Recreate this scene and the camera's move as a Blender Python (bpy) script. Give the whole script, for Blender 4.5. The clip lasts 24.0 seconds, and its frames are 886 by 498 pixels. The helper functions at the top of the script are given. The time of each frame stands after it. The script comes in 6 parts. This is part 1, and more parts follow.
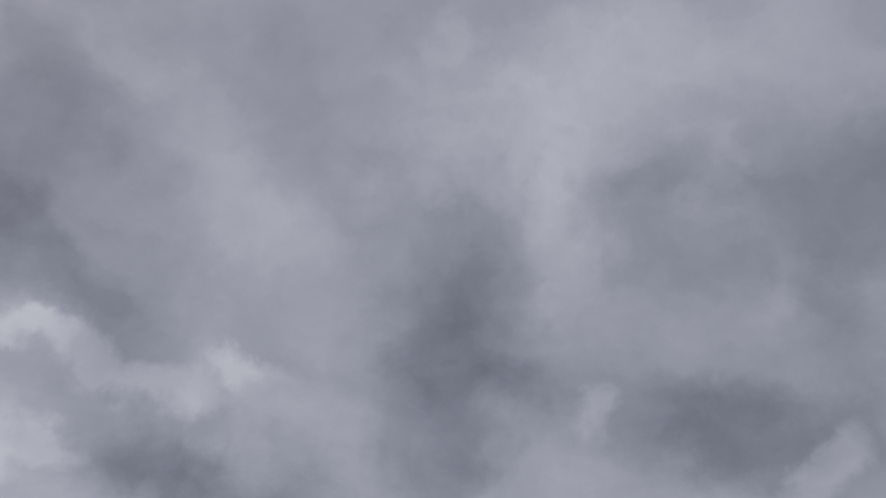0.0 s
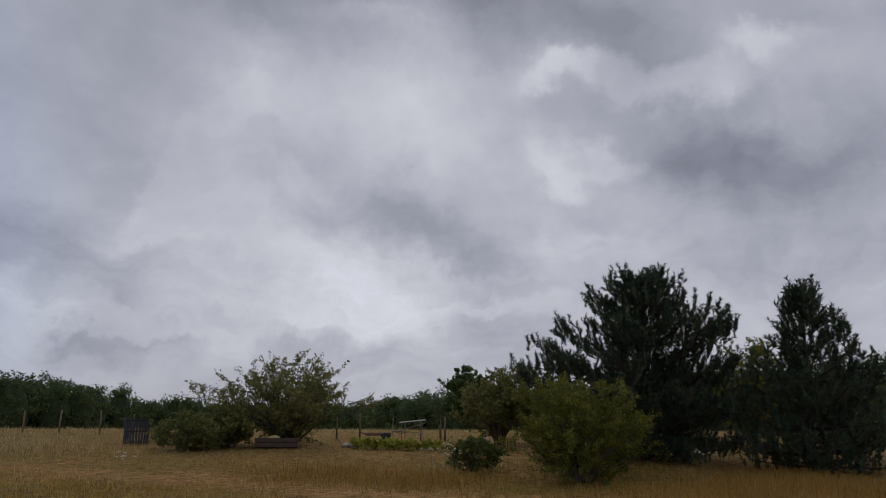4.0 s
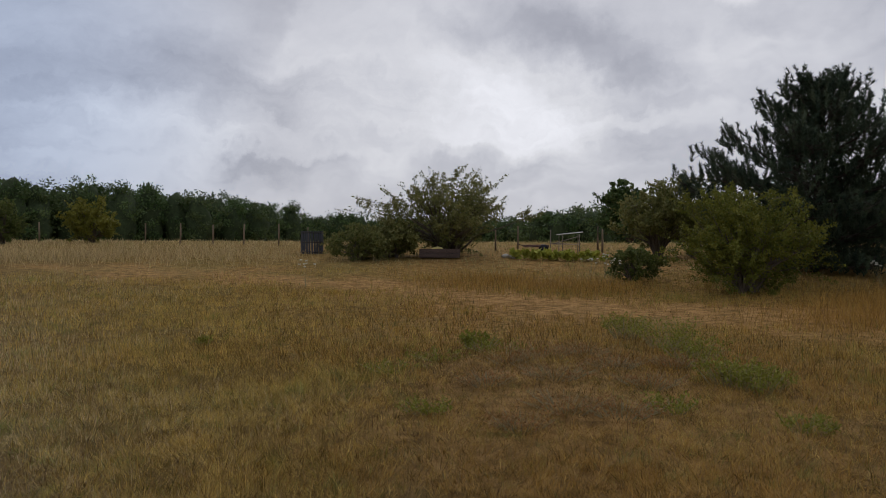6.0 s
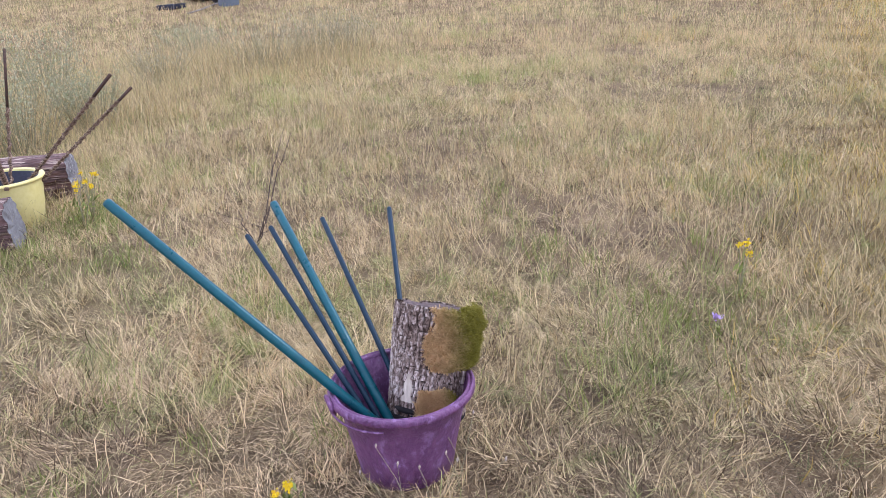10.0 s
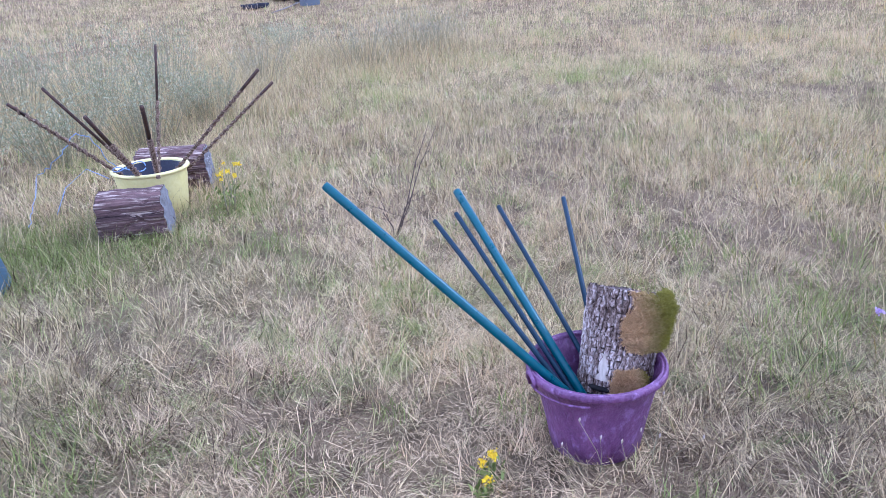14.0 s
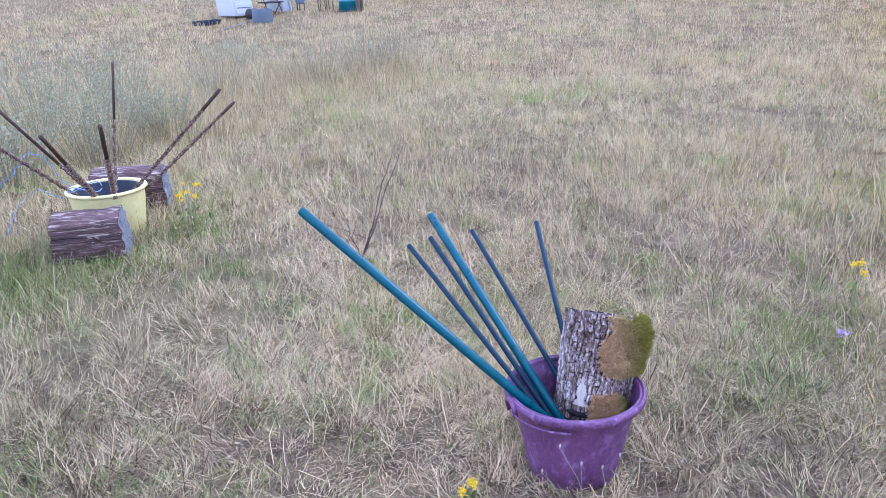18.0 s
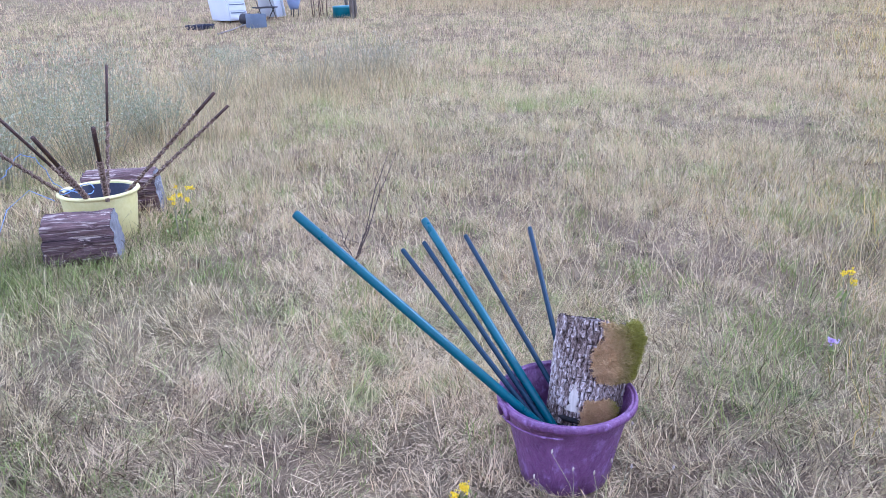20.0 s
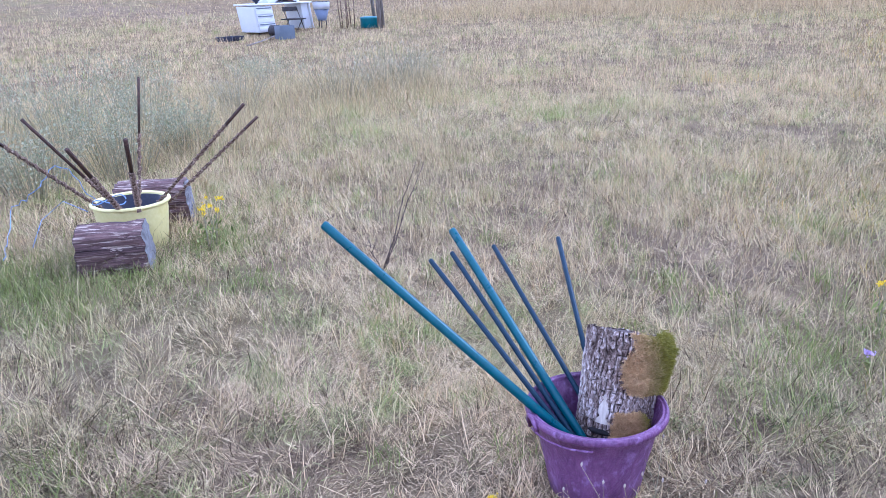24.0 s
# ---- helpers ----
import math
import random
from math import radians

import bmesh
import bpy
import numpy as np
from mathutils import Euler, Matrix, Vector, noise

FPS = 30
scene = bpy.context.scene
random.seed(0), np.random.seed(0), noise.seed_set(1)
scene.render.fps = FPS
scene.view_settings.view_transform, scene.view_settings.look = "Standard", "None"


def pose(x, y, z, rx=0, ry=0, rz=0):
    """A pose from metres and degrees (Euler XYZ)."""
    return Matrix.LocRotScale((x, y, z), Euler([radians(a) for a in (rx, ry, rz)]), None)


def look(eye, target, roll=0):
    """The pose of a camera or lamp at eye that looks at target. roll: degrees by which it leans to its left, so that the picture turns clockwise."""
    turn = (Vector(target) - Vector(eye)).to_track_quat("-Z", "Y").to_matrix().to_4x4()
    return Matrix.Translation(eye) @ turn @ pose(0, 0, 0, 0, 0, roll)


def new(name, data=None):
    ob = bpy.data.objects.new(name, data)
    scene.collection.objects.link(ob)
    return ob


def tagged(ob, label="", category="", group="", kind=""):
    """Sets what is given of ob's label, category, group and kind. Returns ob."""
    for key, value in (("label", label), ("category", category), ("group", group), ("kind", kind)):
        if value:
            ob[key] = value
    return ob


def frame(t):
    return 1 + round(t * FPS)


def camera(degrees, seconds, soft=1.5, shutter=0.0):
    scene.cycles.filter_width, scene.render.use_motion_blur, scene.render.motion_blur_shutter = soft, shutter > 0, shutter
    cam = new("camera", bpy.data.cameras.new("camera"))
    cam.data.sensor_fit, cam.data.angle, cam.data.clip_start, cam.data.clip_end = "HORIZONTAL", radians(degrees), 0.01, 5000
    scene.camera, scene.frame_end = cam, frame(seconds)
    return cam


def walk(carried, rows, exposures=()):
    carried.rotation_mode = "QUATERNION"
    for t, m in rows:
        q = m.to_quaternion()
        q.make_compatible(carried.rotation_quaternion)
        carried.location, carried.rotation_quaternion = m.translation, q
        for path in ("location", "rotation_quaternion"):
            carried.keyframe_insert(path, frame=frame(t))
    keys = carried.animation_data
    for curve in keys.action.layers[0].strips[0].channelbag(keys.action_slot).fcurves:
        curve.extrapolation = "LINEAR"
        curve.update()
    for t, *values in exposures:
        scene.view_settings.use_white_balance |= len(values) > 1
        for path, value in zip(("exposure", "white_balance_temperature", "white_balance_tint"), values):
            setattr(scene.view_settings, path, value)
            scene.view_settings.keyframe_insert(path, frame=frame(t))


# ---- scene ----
cam = camera(57.9, 24.0, soft=0.85)
walk(cam, [
    (0, look((0.450, -0.060, 1.600), (1.574, -1.243, 2.757), 3.53)),
    (0.5, look((0.457, -0.055, 1.605), (1.713, -1.116, 2.743), 3.63)),
    (1, look((0.464, -0.050, 1.609), (1.855, -0.970, 2.712), 0.97)),
    (1.5, look((0.470, -0.044, 1.614), (2.083, -0.736, 2.574), 1.61)),
    (2, look((0.477, -0.039, 1.619), (2.183, -0.662, 2.457), 0.14)),
    (2.5, look((0.484, -0.034, 1.623), (2.270, -0.529, 2.375), 0.28)),
    (4.5, look((0.592, -0.076, 1.672), (2.547, -0.328, 2.013), -0.43)),
    (5, look((0.518, -0.008, 1.646), (2.492, -0.225, 1.888), -0.42)),
    (5.5, look((0.501, 0.037, 1.604), (2.497, 0.053, 1.740), -0.04)),
    (6, look((0.512, 0.140, 1.578), (2.510, 0.232, 1.550), 0.28)),
    (6.5, look((0.536, 0.231, 1.536), (2.514, 0.481, 1.385), -0.18)),
    (7, look((0.568, 0.323, 1.524), (2.519, 0.732, 1.367), -0.02)),
    (7.5, look((0.590, 0.384, 1.457), (2.431, 1.130, 1.225), -0.43)),
    (8, look((0.612, 0.428, 1.403), (2.244, 1.516, 1.011), -0.63)),
    (8.5, look((0.584, 0.438, 1.386), (2.009, 1.745, 0.875), -0.39)),
    (9, look((0.558, 0.449, 1.360), (1.772, 1.947, 0.827), -1.44)),
    (9.1, look((0.552, 0.452, 1.355), (1.724, 1.982, 0.821), -1.47)),
    (9.2, look((0.546, 0.455, 1.351), (1.680, 2.008, 0.801), -1.50)),
    (9.3, look((0.540, 0.458, 1.346), (1.642, 2.020, 0.760), -1.53)),
    (9.4, look((0.534, 0.460, 1.342), (1.604, 2.028, 0.711), -1.56)),
    (9.5, look((0.527, 0.463, 1.337), (1.560, 2.039, 0.665), -1.59)),
    (10, look((0.486, 0.492, 1.320), (1.346, 2.148, 0.600), -3.04)),
    (10.5, look((0.425, 0.528, 1.315), (1.220, 2.220, 0.605), -4.01)),
    (12.5, look((0.171, 0.588, 1.358), (0.921, 2.315, 0.684), -3.24)),
    (13, look((0.159, 0.583, 1.356), (0.923, 2.303, 0.678), -2.76)),
    (13.5, look((0.179, 0.561, 1.338), (0.876, 2.291, 0.615), -3.82)),
    (14, look((0.084, 0.555, 1.342), (0.822, 2.272, 0.629), -3.27)),
    (14.5, look((0.017, 0.566, 1.347), (0.777, 2.277, 0.646), -3.38)),
    (15, look((0.012, 0.571, 1.348), (0.790, 2.277, 0.652), -3.21)),
    (15.5, look((0.020, 0.577, 1.344), (0.815, 2.279, 0.655), -2.99)),
    (16, look((0.024, 0.588, 1.350), (0.830, 2.284, 0.662), -2.87)),
    (16.5, look((0.023, 0.597, 1.349), (0.847, 2.286, 0.666), -2.34)),
    (17, look((0.018, 0.596, 1.354), (0.855, 2.281, 0.675), -1.91)),
    (17.5, look((0.021, 0.599, 1.357), (0.865, 2.282, 0.681), -2.00)),
    (18, look((0.028, 0.607, 1.360), (0.884, 2.283, 0.683), -2.05)),
    (18.5, look((0.018, 0.603, 1.355), (0.886, 2.276, 0.685), -1.65)),
    (20.5, look((0.019, 0.607, 1.356), (0.896, 2.279, 0.697), -1.24)),
    (21, look((0.024, 0.612, 1.356), (0.867, 2.301, 0.695), -1.60)),
    (21.5, look((0.025, 0.615, 1.360), (0.827, 2.324, 0.700), -2.07)),
    (22, look((0.026, 0.617, 1.357), (0.833, 2.326, 0.704), -1.94)),
    (22.5, look((0.028, 0.622, 1.349), (0.840, 2.332, 0.703), -1.72)),
    (23, look((0.029, 0.623, 1.355), (0.843, 2.331, 0.708), -1.99)),
    (23.5, look((0.032, 0.621, 1.353), (0.846, 2.331, 0.711), -2.07)),
    (24, look((0.019, 0.612, 1.358), (0.841, 2.319, 0.720), -1.98)),
], exposures=[
    (0.0, -1.57, 6400, 10), (2.5, -1.58, 6400, 10), (4.5, -1.26, 6500, 11), (5.5, -1.18, 6600, 10), (7.0, -0.58, 7150, 8),
    (8.0, -0.28, 7900, 11), (9.0, 0.66, 6900, 15), (10.0, 0.95, 5550, 18), (10.5, 1.00, 5250, 20), (12.5, 1.09, 4620, 22), (24.0, 1.14, 4580, 22)])

# ---- lie of the land ----
REACH = (0, 15, 18, 22, 27, 30, 36, 50, 100, 400, 3000)
RISE = (0, 0.0, 0.1, 0.3, 0.6, 0.8, 1.15, 1.5, 2.6, 7.0, 36.0)
RIDGE = (0, 0.0, 0.1, 0.3, 0.6, 0.8, 1.15, 1.32, 0.0, -2.0, -15.0)
TRACK = np.array([(11.0, -16.0), (14.8, -9.4), (16.3, -4.2), (18.6, -0.8), (22.4, 4.0), (24.2, 11.6), (21.6, 17.0), (17.0, 26.0), (10, 40)])


def lie(x, y):
    """Height of the ground."""
    r = np.hypot(x, y)
    bump = 0.14 * np.exp(-(((x - 9.6) / 2.2) ** 2 + ((y + 0.4) / 1.8) ** 2))
    bearing = np.degrees(np.arctan2(x, y))
    s = np.clip((bearing - 46) / 14, 0, 1) * np.clip((200 - bearing) / 30, 0, 1)
    s = s * s * (3 - 2 * s)
    return np.interp(r, REACH, RISE) * (1 - s) + np.interp(r, REACH, RIDGE) * s + bump


def from_track(x, y):
    """Distance from the middle of the cart track."""
    best = np.full(np.shape(x), 1e9)
    for a, b in zip(TRACK[:-1], TRACK[1:]):
        d = b - a
        s = np.clip(((x - a[0]) * d[0] + (y - a[1]) * d[1]) / (d @ d), 0, 1)
        best = np.minimum(best, np.hypot(x - a[0] - s * d[0], y - a[1] - s * d[1]))
    return best


def golden(x, y, start=40.0):
    """How golden the grass is: full to the east, pale straw to the north and west."""
    b = np.degrees(np.arctan2(x, y)) % 360
    s = np.clip((b - start) / 30, 0, 1) * np.clip((205 - b) / 50, 0, 1) * np.clip((np.hypot(x, y) - 0.4) / 2.5, 0, 1)
    return s * s * (3 - 2 * s)


def russet(x, y):
    """How far it turns reddish brown, towards the pines."""
    b = np.degrees(np.arctan2(x, y)) % 360
    s = np.clip((b - 66) / 26, 0, 1) * np.clip((190 - b) / 40, 0, 1) * np.clip((np.hypot(x, y) - 1) / 3, 0, 1)
    return s * s * (3 - 2 * s)


LATTICE = np.random.RandomState(7).rand(64, 64)


def patches(x, y, size):
    """Soft blotches between 0 and 1 over the plan."""
    u, v = np.asarray(x) / size + 100.3, np.asarray(y) / size + 100.7
    i, j = np.floor(u).astype(int), np.floor(v).astype(int)
    a, b = u - i, v - j
    a, b = a * a * (3 - 2 * a), b * b * (3 - 2 * b)
    p = lambda k, m: LATTICE[k % 64, m % 64]
    return (p(i, j) * (1 - a) + p(i + 1, j) * a) * (1 - b) + (p(i, j + 1) * (1 - a) + p(i + 1, j + 1) * a) * b


# ---- sky, sun ----
world = bpy.data.worlds.new("overcast_sky")
scene.world = world
world.use_nodes = True
wt = world.node_tree
wt.nodes.clear()


def node(tree, kind, **settings):
    n = tree.nodes.new(kind)
    for k, v in settings.items():
        if k == "operation":
            n.operation = v
        elif k == "blend":
            n.data_type, n.blend_type = "RGBA", v
        elif k == "interp":
            n.interpolation_type = v
    return n


def vmath(tree, op, a, b=None):
    n = node(tree, "ShaderNodeVectorMath", operation=op)
    for i, v in enumerate((a, b)):
        if v is None:
            continue
        if isinstance(v, (tuple, list, Vector)):
            n.inputs[i].default_value = v
        else:
            tree.links.new(v, n.inputs[i])
    return n


def fmath(tree, op, a, b=None, c=None):
    n = node(tree, "ShaderNodeMath", operation=op)
    for i, v in enumerate((a, b, c)):
        if v is None:
            continue
        if isinstance(v, (int, float)):
            n.inputs[i].default_value = v
        else:
            tree.links.new(v, n.inputs[i])
    return n.outputs[0]


def ranged(tree, value, a, b, c, d, smooth=False):
    n = node(tree, "ShaderNodeMapRange")
    n.interpolation_type = "SMOOTHSTEP" if smooth else "LINEAR"
    tree.links.new(value, n.inputs[0])
    for i, v in enumerate((a, b, c, d)):
        n.inputs[i + 1].default_value = v
    return n.outputs[0]


def fbm(tree, vector, scale, detail, rough=0.55, warp=0.0):
    n = node(tree, "ShaderNodeTexNoise")
    tree.links.new(vector, n.inputs["Vector"])
    n.inputs["Scale"].default_value, n.inputs["Detail"].default_value, n.inputs["Roughness"].default_value = scale, detail, rough
    n.inputs["Distortion"].default_value = warp
    return n


way = node(wt, "ShaderNodeTexCoord").outputs["Generated"]
ragged = fbm(wt, way, 6.5, 8, 0.58)
off = vmath(wt, "SUBTRACT", ragged.outputs["Color"], (0.5, 0.5, 0.5)).outputs[0]
sc = vmath(wt, "SCALE", off)
sc.inputs["Scale"].default_value = 0.19
bent = vmath(wt, "ADD", way, sc.outputs[0]).outputs[0]
parts_xyz = node(wt, "ShaderNodeSeparateXYZ")
wt.links.new(way, parts_xyz.inputs[0])
up = fmath(wt, "MAXIMUM", parts_xyz.outputs[2], 0.0)
deck = fmath(wt, "ADD", up, 0.16)
flat = node(wt, "ShaderNodeCombineXYZ")
wt.links.new(fmath(wt, "DIVIDE", parts_xyz.outputs[0], deck), flat.inputs[0])
wt.links.new(fmath(wt, "DIVIDE", parts_xyz.outputs[1], deck), flat.inputs[1])
billow = fbm(wt, flat.outputs[0], 1.1, 8, 0.54).outputs[0]
shreds = fbm(wt, flat.outputs[0], 3.2, 6, 0.55).outputs[0]
light = ranged(wt, up, 0.0, 0.55, 1.15, 0.91)
calm = ranged(wt, up, 0.02, 0.22, 0.25, 1.0, True)
light = fmath(wt, "ADD", light, fmath(wt, "MULTIPLY", calm, ranged(wt, billow, 0.3, 0.7, -0.07, 0.07)))
puffs = fbm(wt, bent, 7.0, 6, 0.52).outputs[0]
light = fmath(wt, "ADD", light, fmath(wt, "MULTIPLY", calm, ranged(wt, puffs, 0.35, 0.65, -0.07, 0.07)))
gaps = fbm(wt, bent, 3.4, 9, 0.56).outputs[0]
light = fmath(wt, "ADD", light, fmath(wt, "MULTIPLY", calm, ranged(wt, gaps, 0.53, 0.64, -0.02, 0.06, True)))
light = fmath(wt, "ADD", light, fmath(wt, "MULTIPLY", calm, ranged(wt, shreds, 0.3, 0.7, -0.05, 0.05)))

low = vmath(wt, "MULTIPLY", bent, (1.0, 1.0, 5.0)).outputs[0]
strata = fbm(wt, low, 6.0, 7, 0.58).outputs[0]
light = fmath(wt, "ADD", light, fmath(wt, "MULTIPLY", ranged(wt, up, 0.10, 0.32, 1.0, 0.15, True), ranged(wt, strata, 0.36, 0.64, -0.10, 0.10)))


def cloud(az, el, long, short, tilt, amount, crisp=0.0):
    """One lighter or darker body of cloud: bearing, height, half length and half breadth in degrees, tilt of its long side."""
    global light
    a, e, s = radians(az), radians(el), radians(tilt)
    mid = Vector((math.sin(a) * math.cos(e), math.cos(a) * math.cos(e), math.sin(e)))
    east = Vector((math.cos(a), -math.sin(a), 0))
    north = east.cross(mid)
    one = (east * math.cos(s) + north * math.sin(s)) / math.sin(radians(long) * 1.35)
    two = (north * math.cos(s) - east * math.sin(s)) / math.sin(radians(short) * 1.35)
    both = node(wt, "ShaderNodeCombineXYZ")
    wt.links.new(vmath(wt, "DOT_PRODUCT", bent, one).outputs["Value"], both.inputs[0])
    wt.links.new(vmath(wt, "DOT_PRODUCT", bent, two).outputs["Value"], both.inputs[1])
    reach = vmath(wt, "LENGTH", both.outputs[0]).outputs["Value"]
    light = fmath(wt, "ADD", light, ranged(wt, reach, crisp, 1.15 - 0.2 * crisp, amount, 0.0, True))


# the pale bank low down over the trees, and the heavier bodies above it
cloud(89.6, 9.8, 9.2, 3.2, -7, 0.27, 0.10)
cloud(95.4, 21.6, 5.0, 3.5, 59, 0.14, 0.10)
cloud(105.7, 18.6, 2.9, 1.5, -52, 0.20, 0.20)
cloud(87.2, 7.0, 16.7, 1.6, 1, 0.20, 0.10)
cloud(73.6, 9.2, 8.6, 2.8, -7, -0.18, 0.18)
cloud(76.3, 4.8, 3.5, 1.1, 1, -0.21, 0.24)
cloud(97.8, 12.2, 5.4, 1.8, -33, -0.14, 0.21)
cloud(101.0, 6.0, 4.2, 1.2, -5, -0.16, 0.24)
cloud(120.5, 16.8, 8.3, 2.9, -16, -0.16, 0.18)
cloud(120.3, 13.2, 3.9, 1.4, -22, -0.12, 0.18)
cloud(76.9, 17.7, 4.7, 2.2, 0, -0.07, 0.12)
cloud(67.7, 14.2, 2.3, 6.0, 7, -0.05, 0.06)
cloud(95.8, 21.8, 13.1, 4.8, -8, 0.19, 0.10)
cloud(106.2, 18.1, 2.8, 1.6, -20, 0.14, 0.20)
cloud(122.7, 24.8, 2.7, 1.3, -28, 0.19, 0.30)
cloud(93.5, 28.4, 3.5, 1.2, -19, 0.09, 0.20)
cloud(85.6, 32.4, 15.4, 4.8, -1, -0.18, 0.21)
cloud(106.2, 28.6, 10.8, 2.6, -20, -0.12, 0.18)
cloud(120.7, 17.4, 6.5, 3.0, -17, -0.12, 0.24)
cloud(134.8, 26.6, 4.1, 10.2, -14, -0.15, 0.12)
cloud(131.3, 9.5, 3.7, 2.0, -10, -0.14, 0.18)
cloud(98.9, 12.8, 4.9, 1.6, -33, -0.11, 0.24)
cloud(111.5, 13.7, 7.9, 1.1, -4, -0.05, 0.18)
cloud(124.1, 35.4, 3.6, 2.2, -21, 0.08, 0.20)
cloud(87.0, 16.4, 3.4, 1.1, -20, 0.11, 0.20)
cloud(136.5, 10.5, 5.5, 5.0, 0, -0.40, 0.10)
cloud(140.5, 22.0, 4.0, 5.0, -8, -0.14, 0.12)
cloud(162.0, 21.0, 8.0, 4.0, -10, -0.17, 0.12)
cloud(101.5, 41.0, 7.0, 4.0, -30, -0.10, 0.12)
cloud(145.5, 45.4, 10.5, 5.9, -3, 0.20, 0.20)
cloud(147.7, 37.0, 3.0, 5.2, -3, 0.24, 0.20)
cloud(135.4, 50.0, 1.7, 1.4, 4, 0.11, 0.30)
cloud(122.1, 34.6, 11.7, 2.9, -45, 0.15, 0.20)
cloud(104.3, 43.8, 4.1, 2.1, -22, 0.11, 0.20)
cloud(112.7, 23.8, 10.6, 1.3, -5, 0.20, 0.30)
cloud(123.0, 25.2, 2.9, 1.2, -6, 0.16, 0.35)
cloud(107.2, 24.1, 2.5, 0.9, 0, 0.16, 0.30)
cloud(109.1, 19.3, 3.1, 1.3, -12, 0.22, 0.30)
cloud(126.3, 21.4, 8.3, 3.0, -22, 0.08, 0.20)
cloud(110.3, 29.6, 5.7, 4.7, -9, -0.12, 0.12)
cloud(101.3, 35.6, 4.0, 5.6, 26, -0.07, 0.12)
cloud(139.0, 29.8, 4.4, 7.7, 2, -0.12, 0.12)
cloud(144.9, 25.6, 4.5, 2.3, -0, -0.14, 0.21)
cloud(154.3, 22.8, 4.4, 2.8, -14, -0.16, 0.18)
cloud(159.9, 38.2, 7.1, 1.9, -18, -0.11, 0.21)
cloud(169.8, 32.0, 3.4, 9.2, -15, -0.16, 0.12)
cloud(149.0, 23.4, 1.3, 1.5, -2, 0.18, 0.30)
cloud(163.3, 19.3, 3.3, 1.3, 33, 0.24, 0.30)
cloud(146.4, 20.1, 4.1, 1.5, 5, 0.09, 0.20)
cloud(118.4, 17.5, 5.3, 2.2, -10, -0.02, 0.18)
cloud(56.1, 8.6, 9.3, 2.5, 0, -0.11, 0.12)
cloud(64.7, 7.7, 5.6, 1.0, -4, 0.14, 0.20)
cloud(91.3, 9.9, 8.5, 2.2, -5, 0.11, 0.10)
cloud(163.3, 47.1, 12.1, 5.0, -17, 0.20, 0.10)
cloud(103.2, 33.5, 5.1, 6.8, 24, -0.11, 0.06)
cloud(162.9, 21.9, 6.5, 2.9, 4, -0.12, 0.12)
cloud(136.8, 21.0, 4.9, 11.5, -10, -0.15, 0.00)
cloud(87.7, 22.0, 9.5, 4.4, 0, 0.10, 0.10)
cloud(117.4, 48.1, 8.9, 2.6, 18, -0.05, 0.06)
cloud(92.9, 15.4, 23.8, 5.2, 0, 0.10, 0.00)
cloud(116.5, 7.9, 11.0, 2.6, -3, 0.14, 0.00)
cloud(74.8, 8.2, 27.2, 2.3, 0, 0.06, 0.00)
cloud(121.0, 16.0, 6.5, 8.0, 0, -0.14, 0.10)
cloud(42.0, 5.0, 22.0, 9.0, 0, -0.22)
cloud(8, 4, 30, 12, 0, -0.45)
light = fmath(wt, "MAXIMUM", fmath(wt, "MULTIPLY_ADD", light, 1.15, -0.12), 0.3)
tint = node(wt, "ShaderNodeMix", blend="MIX")
wt.links.new(ranged(wt, light, 0.6, 1.4, 0.0, 1.0), tint.inputs[0])
tint.inputs[6].default_value, tint.inputs[7].default_value = (0.91, 0.95, 1.16, 1), (0.98, 1.0, 1.10, 1)
veil = node(wt, "ShaderNodeMix", blend="MULTIPLY")
veil.inputs[0].default_value = 1
wt.links.new(tint.outputs[2], veil.inputs[6])
open_way = (math.sin(radians(40)) * math.cos(radians(8)), math.cos(radians(40)) * math.cos(radians(8)), math.sin(radians(8)))
toward = ranged(wt, vmath(wt, "DOT_PRODUCT", way, open_way).outputs["Value"], 0.80, 0.97, 0.0, 1.0, True)
bluer = node(wt, "ShaderNodeMix", blend="MULTIPLY")
wt.links.new(toward, bluer.inputs[0])
wt.links.new(veil.inputs[6].links[0].from_socket, bluer.inputs[6])
bluer.inputs[7].default_value = (0.84, 0.95, 1.10, 1)
wt.links.new(bluer.outputs[2], veil.inputs[6])
grey = node(wt, "ShaderNodeCombineXYZ")
for i in range(3):
    wt.links.new(light, grey.inputs[i])
wt.links.new(grey.outputs[0], veil.inputs[7])
blue = node(wt, "ShaderNodeTexSky")
blue.sky_type, blue.sun_disc, blue.sun_elevation, blue.sun_rotation = "NISHITA", False, radians(48), radians(95)
thin = vmath(wt, "SCALE", blue.outputs[0])
thin.inputs["Scale"].default_value = 0.1
sky = node(wt, "ShaderNodeMix", blend="MIX")
sky.inputs[0].default_value = 0.94
wt.links.new(thin.outputs[0], sky.inputs[6])
wt.links.new(veil.outputs[2], sky.inputs[7])
bg, wo = node(wt, "ShaderNodeBackground"), node(wt, "ShaderNodeOutputWorld")
wt.links.new(sky.outputs[2], bg.inputs[0])
wt.links.new(bg.outputs[0], wo.inputs[0])

sun = new("sun", bpy.data.lights.new("sun", "SUN"))
sun.data.energy, sun.data.angle, sun.data.color = 1.0, radians(14), (1.0, 0.96, 0.9)
sun.matrix_world = look((math.sin(radians(95)) * 40, math.cos(radians(95)) * 40, 45), (0, 0, 0))


